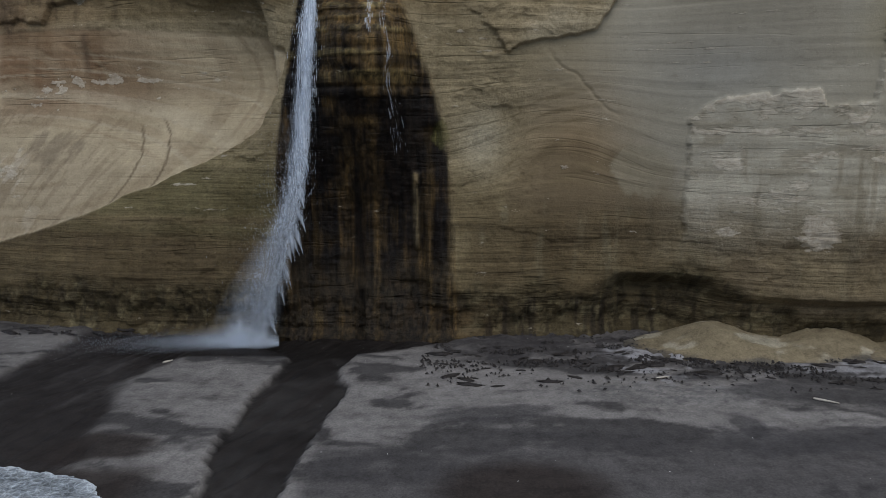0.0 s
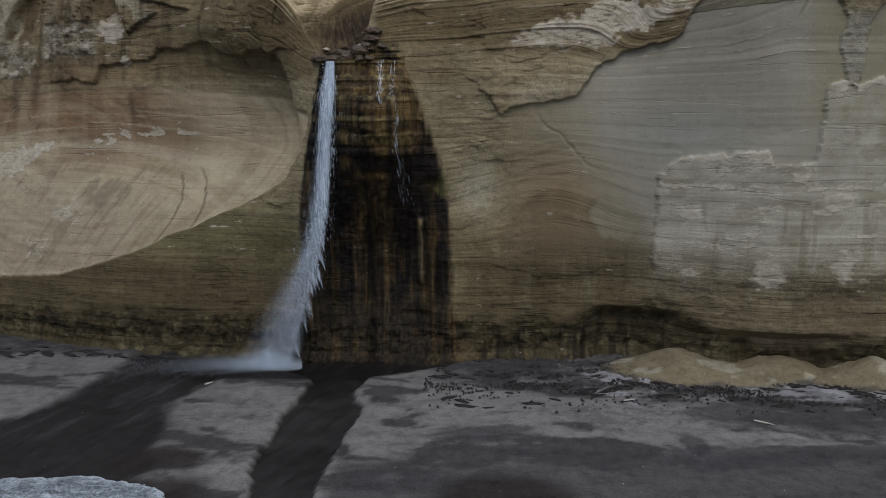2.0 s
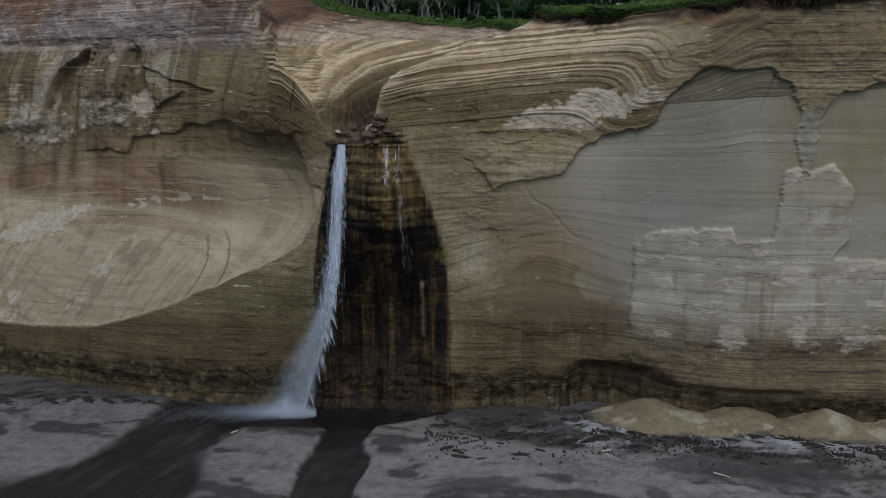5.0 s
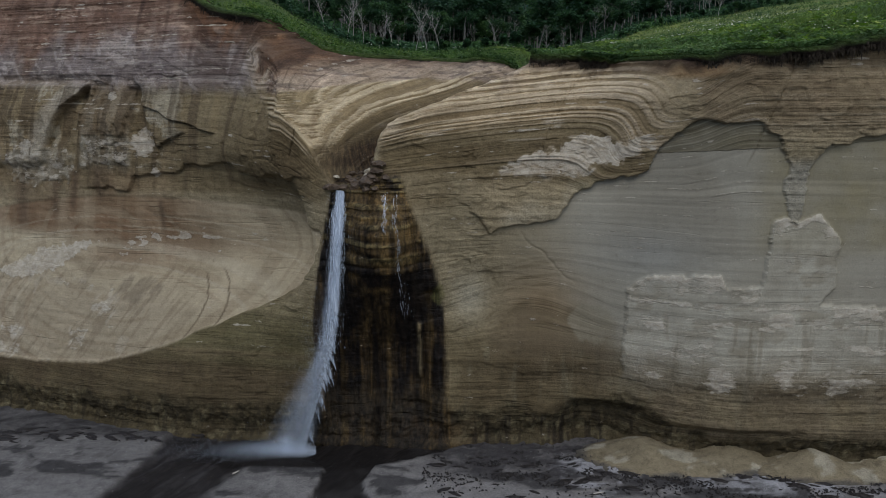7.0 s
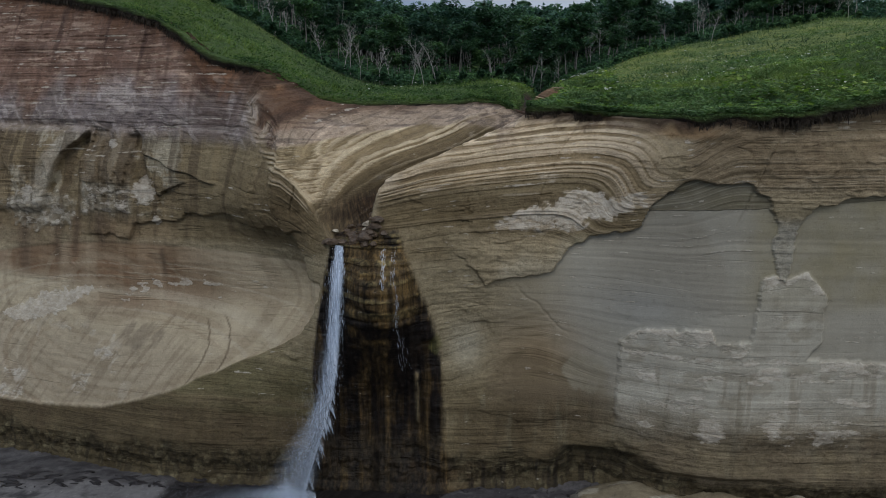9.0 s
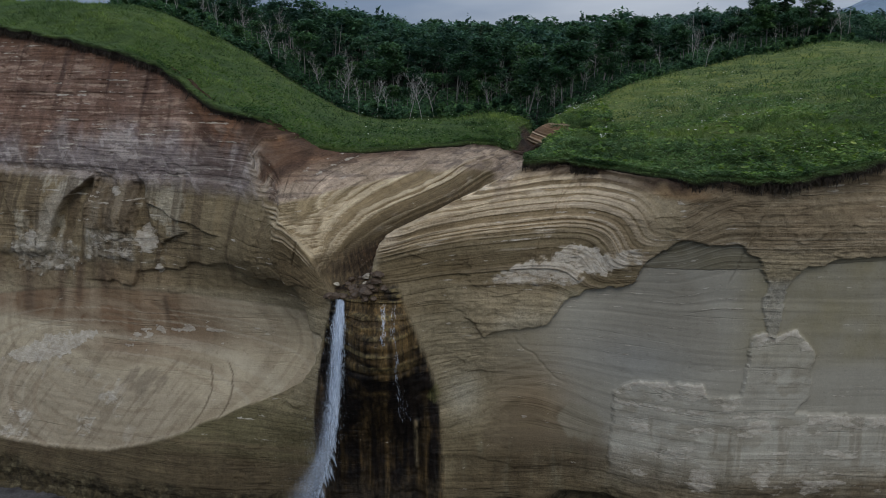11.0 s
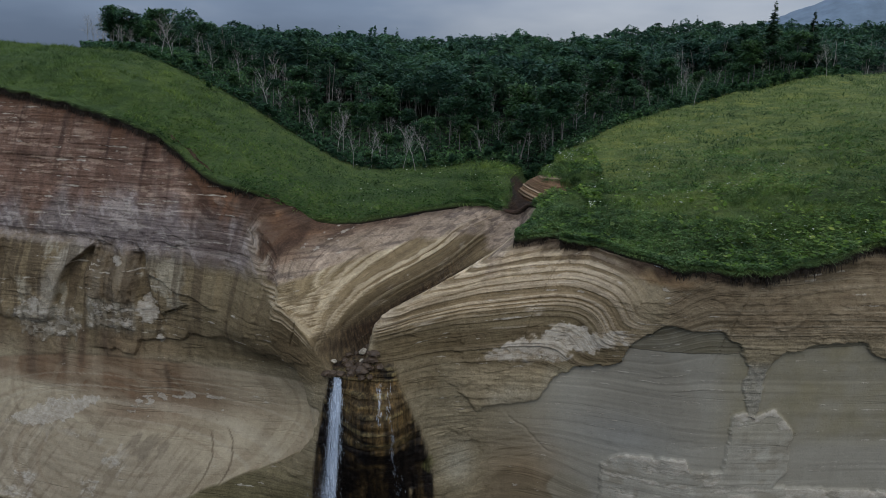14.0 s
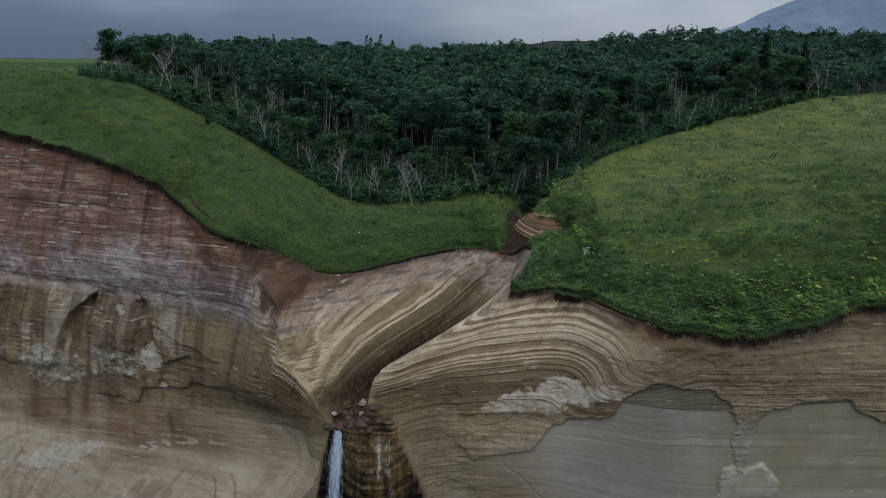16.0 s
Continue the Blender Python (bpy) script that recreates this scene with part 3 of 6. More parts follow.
def cliff():
    s1 = spread(-42, 33, 0.085, 75)
    s1 = np.sort(np.concatenate([s1, s1[(s1 > -13.5) & (s1 < -6.5)] + 0.0425]))
    v1 = np.concatenate([np.linspace(0, 0.64, 235, endpoint=False), np.linspace(0.64, 1, 215)])
    s, v = np.meshgrid(s1, v1)
    top = rim_z(s) - 0.3
    z = -0.6 + v * (top + 0.6)
    wob = 0.35 * fbm(s * 0.9, z * 0.9, 4, 3)
    fine = 0.22 * fbm(s * 2.6, z * 2.6, 4, 5)
    ss, zz = s + wob, z + wob + fine * 0.6
    y = face_y(s, z)

    # beds lie level on the open face; at the gully they sag into a fold and rise along its bank
    gully = sstep(-17.0, -15.5, s) * (1 - sstep(-1.5, 3, s)) * sstep(-0.3, 1.0, z - gully_foot(s))
    under = top - z + 0.3 * np.clip(gully_rim(s) - y, 0, 30) * gully
    sweep = 1.5 * sstep(-0.5, 5.5, s) * (1 - sstep(6, 12, s)) * np.exp(-((z - 10.2) / 2.6) ** 2)
    xx = plan_x(s, y)
    cusp = -8.3 - np.clip(z - 21, -0.7, 4.5)
    inner = sstep(-0.6, 0.5, xx - cusp) * sstep(17.0, 18.2, z)
    face_bed = z - 21.55 + (2.0 - fold_level(xx)) * sstep(13.5, 19.5, z) * sstep(-18, -14, s) * sstep(-6.0, -7.0, s)
    west_bed = face_bed * (1 - inner) + (z - bank_level(y)) * inner
    east_bed = z - arch_level(xx - 0.85 * (z - 22)) * sstep(15.5, 19.0, z) * (1 - sstep(14.5, 18, s)) - sweep
    east_side = sstep(-4.5, -3.9, s)
    bed = west_bed * (1 - east_side) + east_bed * east_side + 0.12 * fbm(s / 9, z / 6, 3, 11)
    along = np.where(s < -4.2, xx + 0.8 * y, xx)
    pale_bank = strata(west_bed + 0.02 * fine, along, 3.6, 511, 0.05)
    pale_dome = strata(east_bed + 0.05 * fine, along, 2.3, 531)
    pale_thin = strata(bed + 0.03 * fine, along, 4.6, 551)

    # zones, each a region of the face with its own stone
    oval_low = curve(ss, (-40, -30, -24, -18.4, -13.9, -10.6, -8.3, -7.2), (3.9, 3.9, 4.4, 6.1, 8.5, 10.2, 11.6, 15.2), 0.3)
    oval = sstep(0, 0.12, z + 0.06 * fine - oval_low) * sstep(15.95, 15.7, z + 0.12 * wob + 0.0085 * (s + 21) ** 2) * sstep(-7.2, -7.5, s)
    slab_low = curve(ss, (0, 3.3, 7.4, 8.6, 12.6, 13.3, 14.8, 18.1, 19.4, 20.0, 20.25, 21.15, 21.4, 22.1, 25, 27.5, 29.5, 34),
                     (17.2, 14.4, 15.2, 17.0, 18.2, 19.9, 21.3, 21.5, 20.4, 18.8, 15.6, 15.6, 18.8, 20.0, 20.6, 20.7, 18.9, 18.4), 0.12)
    slab = sstep(0, 0.07, zz - slab_low) * sstep(0.4, 3.2, s)
    over = np.maximum(slab, sstep(17.6, 18.4, z + wob) * sstep(3.4, 2.0, s))
    plate_top = curve(ss, (11.4, 11.7, 12.6, 14.6, 17.0, 17.15, 17.6, 19.2, 19.3, 20.0, 20.9, 22.2, 22.9, 23.4, 23.5, 27, 34),
                      (7.0, 11.0, 11.8, 12.1, 12.25, 11.5, 11.6, 11.8, 15.5, 15.85, 15.6, 16.05, 15.5, 14.6, 10.6, 10.4, 10.0), 0.05)
    tower = sstep(19.25, 19.4, ss) * sstep(10.6, 10.8, z)
    plate = sstep(0.12, 0, z + 0.35 * wob + 0.9 * fine * (1 - 0.5 * tower) - plate_top) * (1 - tower * sstep(23.3, 23.4, ss + 0.8 * sstep(12, 10.7, z))) * sstep(11.5, 11.65, ss + fine) * sstep(4.2, 6.4, z + 2.5 * wob)
    left_ledge = curve(ss, (-45, -30, -24, -21.9, -21.7, -18.2, -18.0, -15.3, -14.5, -8), (15.6, 15.8, 16.4, 16.2, 17.3, 17.5, 18.1, 18.3, 17.6, 17.6), 0.1)
    ledge = sstep(0, 0.12, zz - left_ledge) * sstep(-27.5, -24, s) * sstep(-7.5, -10.5, s) * sstep(23, 20, z)
    wet_left = curve(z, (0, 4, 8, 12, 17, 18), (-9.5, -8.3, -8.3, -7.8, -6.9, -6.5), 0.3)
    wet_right = curve(z, (0, 4, 7, 9, 12, 14.7, 17.4, 20), (0.9, 0.4, 0.4, 0.2, -0.3, -1.3, -2.4, -3.0), 0.3)
    edge = 0.22 * fbm(s * 1.4, z * 0.3, 4, 21)
    wet = sstep(-0.14, 0.14, s + edge - wet_left) * sstep(0.22, -0.22, s + 0.7 * edge + 0.16 * fbm(s * 5, z * 0.35, 4, 22) - wet_right) * (0.82 + 0.18 * sstep(2.6, 4.6, z + 1.5 * fbm(s * 1.5, z * 0.2, 4, 24))) * sstep(18.6, 17.6, z + gully * (y - 35) * -0.27)
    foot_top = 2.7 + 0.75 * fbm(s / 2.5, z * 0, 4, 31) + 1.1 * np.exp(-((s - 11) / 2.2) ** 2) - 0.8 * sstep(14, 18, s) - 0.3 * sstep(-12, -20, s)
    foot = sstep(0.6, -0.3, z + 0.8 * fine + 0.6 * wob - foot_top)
    dome = sstep(-4.0, -3.4, s) * (1 - sstep(11.5, 15, s + 0.8 * wob)) * sstep(16.8, 18.6, z) * over
    bank = np.maximum(gully * sstep(-16.2, -14.5, s), sstep(0, 0.8, z + 0.8 * wob - 18.9 - 0.8 * np.maximum(-9.0 - s, 0)) * sstep(-16.5, -14.5, s) * sstep(-6.5, -8.0, s)) * (1 - sstep(-1.5, 3, s))
    upper = sstep(22.8, 24.2, z + 0.3 * wob + 0.03 * (s + 24)) * sstep(-13.2, -15.8, s + 0.5 * (z - 25))
    flutes = sstep(-17, -19, s + 2 * wob) * sstep(17.6, 18.6, zz) * sstep(24.6, 23.6, z)

    gritty_bank = bank * sstep(3.0, 2.2, under + 1.4 * fbm(s * 0.7, z * 0.8, 5, 101) + 0.6 * wob) * sstep(-14, -13, s)
    # relief: minus is towards the sea
    d = -0.10 * fbm(s / 2.2, z / 1.3, 4, 41)
    ledges = vnoise(s * 0.06, bed * 2.2, 51) + 0.6 * vnoise(s * 0.1, bed * 5.1, 52)
    cut_back = 1 - sstep(38, 46, y) * 0.4
    still = 1 - 0.8 * (1 - slab) * (1 - foot) * np.clip(sstep(2, 7, s) * sstep(4.5, 7, z) + 0.6 * oval, 0, 1)
    d = d * still
    d = d - (0.02 + 0.03 * upper + 0.03 * foot + 0.015 * slab) * ledges - pale_thin * (0.05 * upper + 0.03 * slab * sstep(14, 15, s) * sstep(19.5, 20.5, z) + 0.04 * (dome + bank)) - (0.09 * dome * pale_dome + 0.1 * bank * pale_bank) * cut_back
    # flakes that have not yet fallen
    flake = sstep(0.3, 0.33, fbm(s * 0.22, z * 0.5, 5, 17))
    d = d - 0.07 * flake * (1 - foot) * still
    # joints across the bank
    for at, k in ((-8.9, 0.25), (-10.6, 0.12), (-7.4, 0.2), (6.2, 0.0), (18.6, 0.35)):
        d = d + 0.14 * sstep(0.09, 0.0, np.abs(s - at - k * (z - 21) + 0.25 * wob)) * sstep(18.5, 19.5, z)
    tongue = slab * sstep(19.8, 18.8, z) * sstep(19.0, 19.6, s) * sstep(22.4, 21.8, s)
    d = d - 0.24 * slab * (1 - 0.6 * tongue) - 0.22 * plate + 0.3 * oval * sstep(4.5, 0, z - oval_low) - 0.3 * ledge
    # broken columns on the west side
    blocks = facets(s * 0.36 + 0.2 * wob + 0.12 * z, z * 0.2 + 0.1 * wob, 61)
    chips = facets(s * 1.1 + wob, z * 2.4 + wob, 66)
    flake_edge = curve(z, (17, 18.3, 20.4, 21.8, 23.6), (-29.8, -29.5, -29.0, -28.4, -26.2), 0.3) + 0.35 * wob
    brow = sstep(17.4, 18.2, zz) * sstep(23.9, 23.4, z)
    big_flake = brow * sstep(0.12, -0.12, s - flake_edge)
    recess = brow * sstep(-0.1, 0.3, s - flake_edge) * sstep(2.4, 1.2, s - flake_edge) * sstep(19.0, 19.8, z)
    cleft = np.exp(-((s + 21.5 + 0.35 * (z - 21)) / 0.55) ** 4) * sstep(19.7, 20.0, z + 0.3 * wob) * sstep(24.0, 23.0, z)
    columns = brow * sstep(-26.6, -26.2, s) * sstep(-21.8, -22.2, s) * sstep(19.8, 20.1, z + 0.5 * wob)
    visor_low = 22.0 - 0.31 * (s + 21.4) + 0.5 * wob
    visor = sstep(0.0, 0.12, z - visor_low) * sstep(-21.5, -21.2, s) * sstep(-15.9, -16.3, s + 0.3 * wob) * sstep(24.0, 23.2, z)
    rubble = np.maximum(sstep(1.2, 0.6, ((s + 30.0) / 3.2) ** 2 + ((z - 17.7) / 1.5) ** 2 + 0.8 * fine * 4), brow * sstep(-26.6, -26.0, s) * sstep(-21.6, -22.2, s) * sstep(20.0, 19.7, z + 0.5 * wob))
    d = d - 0.55 * big_flake + 0.5 * recess + 0.7 * cleft - columns * (0.15 + 0.35 * facets(s * 1.3 + 0.3 * wob, z * 0.16, 68)) - 0.35 * visor - 0.15 * rubble * facets(s * 2.2, z * 2.2, 69)
    d = d - flutes * (0.5 * blocks - 0.25 - 0.45 * sstep(21.0, 23.2, z))
    d = d - chips * (0.02 + 0.035 * slab * (1 - dome) + 0.06 * upper + 0.05 * flutes) * still * (1 - 0.6 * oval) * (1 - 0.8 * tongue)
    # one old joint in the smooth east face, round ridges in the bowl
    crack = np.abs(zz - 12.2 + 0.9 * (s - 7.3))
    d = d + 0.08 * sstep(0.12, 0.0, crack) * sstep(5.0, 5.5, s) * sstep(9.0, 8.0, s)
    ring = np.sqrt(((s + 24) / 1.5) ** 2 + (z - 12.5) ** 2)
    d = d - 0.2 * sstep(0.0, 0.2, ring - 6.0 + 1.2 * wob) * sstep(7.4, 6.2, ring) * oval * sstep(-19, -16, s) * sstep(13, 10.5, z)
    d = d - 0.03 * vnoise(ring * 3.0 + 0.6 * wob, s * 0.1, 73) * oval
    # the wet face: hanging ribs and small ledges
    d = d - wet * (0.26 * fbm(s * 1.3, z * 0.1, 5, 81, 0.6) + 0.16 * vnoise(s * 0.25 + 0.5 * wob, z * 1.5 + 0.4 * wob, 82) * sstep(10.5, 13, z) * sstep(16.6, 15.8, z) + 0.13 * strata(z + 0.15 * wob, s, 2.2, 571) * sstep(11, 13, z) + 0.09 * facets(s * 2.4, z * 0.3 + wob, 89))
    d = d - wet * 0.5 * np.exp(-(np.abs((s + 3.7) / 1.7) ** 4)) * sstep(12.6, 13.3, z + 0.5 * wob - 0.25 * np.abs(s + 3.4)) * sstep(16.5, 15.5, z)
    d = d - wet * 0.4 * sstep(-1.3, -0.4, s) * sstep(10.3, 11.0, z + 0.3 * wob) * sstep(13.5, 12.0, z)
    d = d - wet * 0.25 * np.exp(-((s + 1.35 - 0.05 * wob) / 0.2) ** 4) * sstep(8.6, 8.2, z) * sstep(4.0, 5.0, z)
    # the undercut foot, with a cave and ragged drip edges
    cave = np.exp(-((s - 10.8) / 2.3) ** 4) * sstep(3.6, 2.6, z) + 0.6 * np.exp(-((s - 17.8) / 4.5) ** 4) * sstep(2.9, 2.2, z)
    rag = fbm(s * 0.9, z * 0.7, 5, 91, 0.6)
    hang = 1.5 + 0.8 * fbm(s * 1.3, s * 0, 5, 93, 0.65)
    d = d + foot * (0.12 + 0.25 * rag - 0.12 * facets(s * 1.8 + wob, z * 2.0 + wob, 92) + 0.26 * sstep(0.35, -0.35, z - hang) - 0.45 * sstep(0.6, 0.0, z)) + 1.3 * cave
    d = d - 0.12 * np.exp(-((z - foot_top - 0.35) / 0.5) ** 2) * (0.6 + 0.8 * rag)
    # soil under the turf
    soil = sstep(1.7, 0.5, under + 0.5 * wob) * (1 - 0.35 * sstep(-20, -26, s))
    d = d - soil * (0.25 * fbm(s * 0.9, z * 1.5, 3, 95)) + 0.35 * sstep(1.0, 0.2, under)
    d = d * (1 - 0.6 * gully * sstep(40, 50, y)) - 0.05 * fbm(s * 4, z * 4, 3, 97) * (1.25 * still - 0.25)
    y = y + d
    lift = bank * inner * sstep(-1.6, -0.6, west_bed) * (0.2 * pale_bank + 0.06 * pale_thin) * (1 - 0.7 * gritty_bank)

    # stone colours
    one = np.ones(s.shape + (3,))
    patch = fbm(s * 0.7, z * 0.8, 5, 101)
    smear = fbm(s * 0.9, z * 0.12, 4, 102)
    fleck = fbm(s * 3.5, z * 2.2, 4, 103)
    runs = fbm(s * 2.2, z * 0.22, 5, 113, 0.6)
    tint = one * np.array((0.265, 0.222, 0.146))
    # the plain west wall: tan above, olive below the bowl, dark brown near the foot
    tint = blend(tint, (0.182, 0.144, 0.087), sstep(-6.0, -8.0, s) * sstep(15.8, 16.6, z))
    tint = blend(tint, (0.148, 0.118, 0.068), sstep(13, 6, z) * (0.85 + 0.3 * patch))
    tint = blend(tint, (0.118, 0.103, 0.055), sstep(10.5, 7.5, z) * sstep(-6, -8, s) * (0.7 + 0.4 * smear))
    tint = blend(tint, (0.074, 0.054, 0.033), sstep(6.0, 4.6, z + 0.3 * wob + 0.05 * (s + 12)) * sstep(2, -3, s) * (0.75 + 0.3 * smear))
    tint = blend(tint, (0.15, 0.115, 0.07), sstep(-7.5, -9, s) * np.exp(-((z - 5.9 - 0.3 * wob) / 0.25) ** 2) * sstep(-0.2, 0.3, smear + 0.4) * 0.6)
    tint = blend(tint, (0.14, 0.104, 0.06), np.exp(-((s + 9.6) / 3.0) ** 2) * sstep(16.6, 18.0, z + 0.3 * wob) * sstep(22.4, 21.0, z) * (0.8 + 0.4 * patch))
    # the smooth east wall: grey, tan and rusty
    tint = blend(tint, (0.3, 0.28, 0.23), sstep(2.5, 10, s + 2 * wob) * (1 - slab) * sstep(3.5, 8, z + 3 * wob) * 0.95)
    tint = blend(tint, (0.225, 0.2, 0.155), sstep(12.0, 13.6, z + 0.2 * wob - 0.12 * (s - 12)) * sstep(18.0, 17.3, s + 0.3 * wob + 0.09 * (z - 14.2) ** 2) * sstep(9.0, 12.0, s) * (1 - slab) * 0.4)
    tint = blend(tint, (0.205, 0.15, 0.09), np.exp(-((s - 6.6 + wob) / 2.6) ** 2 - ((z - 9.0) / 3.4) ** 2) * 0.95)
    tint = blend(tint, (0.135, 0.105, 0.067), sstep(1.25, 0.35, ((s - 7.6) / 4.4) ** 2 + ((z - 7.2) / 2.8) ** 2 + 0.5 * patch + 0.35 * smear) * (1 - slab) * 0.8)
    tint = blend(tint, (0.24, 0.212, 0.142), sstep(17.5, 20, s + wob) * sstep(13.2, 14.6, z + 0.4 * wob) * (1 - slab) * (0.75 + 0.5 * patch))
    tint = blend(tint, (0.285, 0.278, 0.25), np.exp(-((s - 13.0) / 3.2) ** 2 - ((z - 13.2) / 1.6) ** 2) * (1 - slab) * 0.7)
    tint = blend(tint, (0.25, 0.225, 0.17), sstep(1.0, 0.5, ((s - 9.8) / 1.4) ** 2 + ((z - 8.6) / 1.7) ** 2 + 0.7 * patch + 0.4 * fleck) * 0.6)
    tint = blend(tint, (0.34, 0.31, 0.235), np.exp(-((s - 1.9) / 1.2) ** 2 - ((z - 10.0) / 1.6) ** 2) * 0.85)
    fan = fbm(s * 0.35, (bed - 0.35 * (s - 3)) * 2.6, 4, 139)
    tint = blend(tint, (0.13, 0.102, 0.062), sstep(0.12, 0.4, fan) * sstep(0.3, 1.5, s) * sstep(9, 6, s) * sstep(7.2, 8.2, z) * sstep(13.5, 11.5, z) * 0.6)
    tint = blend(tint, (0.088, 0.067, 0.039), sstep(7.6, 5.4, z + 0.8 * wob) * sstep(0.5, 2, s) * sstep(15, 9, s) * (0.8 + 0.4 * patch))
    tint = blend(tint, (0.2, 0.185, 0.13), sstep(0.15, 0.5, fbm(s * 1.6, z * 0.25, 4, 126)) * sstep(0.5, 2, s) * sstep(7.4, 6.2, z) * 0.4)
    # the thin crust over the east wall, and its white blooms
    tint = blend(tint, (0.39, 0.365, 0.3), plate * (0.7 + 0.7 * patch) * (1 - 0.25 * tower))
    tint = blend(tint, (0.23, 0.205, 0.155), plate * sstep(0.05, 0.35, fbm(s * 0.5 + 9, z * 0.9, 6, 138, 0.62)) * 0.6)
    tint = blend(tint, (0.2, 0.172, 0.125), plate * sstep(0.15, 0.4, runs) * sstep(10.4, 9, z) * 0.5)
    tint = blend(tint, (0.155, 0.124, 0.082), sstep(7.9, 5.2, z + 1.7 * wob + 0.6 * runs) * sstep(9, 14, s) * (0.8 + 0.5 * patch))
    crusts = np.maximum(0.7 * plate * sstep(1.1, 0.0, plate_top - z - 0.35 * wob + 0.9 * fbm(s * 1.1, z * 1.4, 4, 139)), 0.55 * plate * sstep(0.0, 0.3, fbm(s * 0.45, z * 1.5, 6, 137, 0.62)) * (1 - 0.5 * tower))
    crusts = np.maximum(crusts, plate * (1 - tower) * (0.6 - 1.6 * np.abs(z - 10.45 + 0.1 * wob)))
    for cs, cz, rs, rz in ((17.1, 5.9, 0.8, 0.95), (20.8, 6.4, 0.6, 0.9), (24.6, 6.0, 3.2, 1.3), (25.5, 8.0, 2.4, 0.5), (13.3, 8.9, 0.7, 0.4), (20.5, 9.7, 1.1, 0.5)):
        r = ((s - cs) / rs) ** 2 + ((z - cz) / rz) ** 2
        crusts = np.maximum(crusts, (0.85 if rs < 2 else 0.5) - 0.4 * r)
    # the slab that overhangs it
    tint = blend(tint, (0.275, 0.225, 0.145), slab * sstep(17, 14, s))
    tint = blend(tint, (0.37, 0.32, 0.228), slab * sstep(2.0, 0.6, z - slab_low + 0.8 * patch) * sstep(9.0, 7.8, s) * sstep(3.4, 4.6, s) * 0.8)
    tint = blend(tint, (0.3, 0.275, 0.19), slab * sstep(0.9, 0.2, z - slab_low + 0.5 * patch) * sstep(8, 9, s) * sstep(13.5, 11, s) * 0.6)
    tint = blend(tint, (0.19, 0.146, 0.094), slab * sstep(14, 15.5, s) * sstep(19.5, 22.0, z) * (0.9 + 0.3 * patch))
    tint = blend(tint, (0.3, 0.25, 0.175), slab * pale_thin * sstep(14.5, 16, s) * sstep(19.5, 21.0, z) * sstep(-0.1, 0.25, fbm(s * 0.3, bed * 1.2, 3, 130)) * 0.6)
    tint = blend(tint, (0.315, 0.292, 0.235), slab * sstep(19.6, 18.6, z) * sstep(19.2, 19.8, s) * sstep(22.2, 21.6, s))
    lens = (1 - slab) * sstep(0, 0.05, z + 0.3 * wob - 19.45 - 0.07 * (s - 13.4)) * sstep(12, 13, s)
    tint = blend(tint, (0.15, 0.133, 0.092), lens * (0.85 + 0.4 * patch))
    # the folded beds on both sides of the gully: pale hard beds in brown sand
    folded = np.clip(dome + bank, 0, 1)
    gritty = np.maximum(dome * sstep(24.3, 25.1, z + 0.7 * patch + 0.1 * np.minimum(s - 2, 0)) * sstep(7, 3, s), gritty_bank)
    tint = blend(tint, (0.222, 0.17, 0.102), bank)
    tint = blend(tint, (0.098, 0.074, 0.042), bank * sstep(0.0, -0.75, west_bed) * (0.85 + 0.4 * patch))
    tint = blend(tint, (0.225, 0.17, 0.102), dome)
    tint = blend(tint, (0.128, 0.102, 0.06), dome * sstep(22.0, 20.8, east_bed) * 0.85)
    tint = blend(tint, (0.135, 0.102, 0.062), dome * strata(east_bed + 0.03 * fine, along, 2.1, 591) * sstep(-0.3, 0.2, patch) * 0.45)
    ripe = np.clip(0.35 + 0.9 * fbm(along * 0.4, bed * 1.5, 5, 128, 0.6), 0, 1)
    tint = blend(tint, (0.47, 0.39, 0.27), bank * np.clip(pale_bank * 1.35, 0, 1) * sstep(-1.2, -0.4, west_bed) * (0.65 + 0.35 * ripe))
    tint = blend(tint, (0.52, 0.425, 0.3), dome * np.clip(pale_dome * 1.4, 0, 1) * (0.16 + 0.84 * sstep(20.9, 22.3, east_bed)) * (0.55 + 0.45 * ripe))
    tint = blend(tint, (0.55, 0.48, 0.38), folded * np.clip(pale_thin * 1.3 - 0.3, 0, 1) * ripe * sstep(0.1, 0.45, fbm(along * 0.8, bed * 4, 5, 150)) * sstep(19.5, 20.5, z) * 0.8)
    tint = blend(tint, (0.25, 0.2, 0.11), bank * sstep(-9.2, -11.5, s) * sstep(0.0, 0.35, fbm(s * 1.2, z * 2, 4, 152)) * sstep(24.0, 22.0, z) * 0.3)
    bloom = dome * sstep(1.05, 0.7, ((s - 7.9) / 4.9) ** 2 + ((z - 18.45 - 0.18 * (s - 5.5)) / 1.15) ** 2 + 0.8 * patch + 0.6 * fbm(s * 2.5, z * 3, 5, 154))
    crusts = np.maximum(crusts, bloom * 0.72)
    tint = blend(tint, (0.42, 0.355, 0.265), bloom * 0.8)
    tint = blend(tint, (0.3, 0.235, 0.16), bloom * sstep(0.1, 0.35, fbm(s * 2.8 - z * 2.4, (s + z) * 0.7, 4, 160)) * 0.6)
    tint = blend(tint, (0.325, 0.255, 0.195), gritty * 0.9)
    tint = blend(tint, (0.1, 0.078, 0.066), gritty * sstep(0.02, 0.22, fbm(s * 3.4 - y * 0.8, z * 4.0 + y * 0.9, 5, 122)) * 0.65)
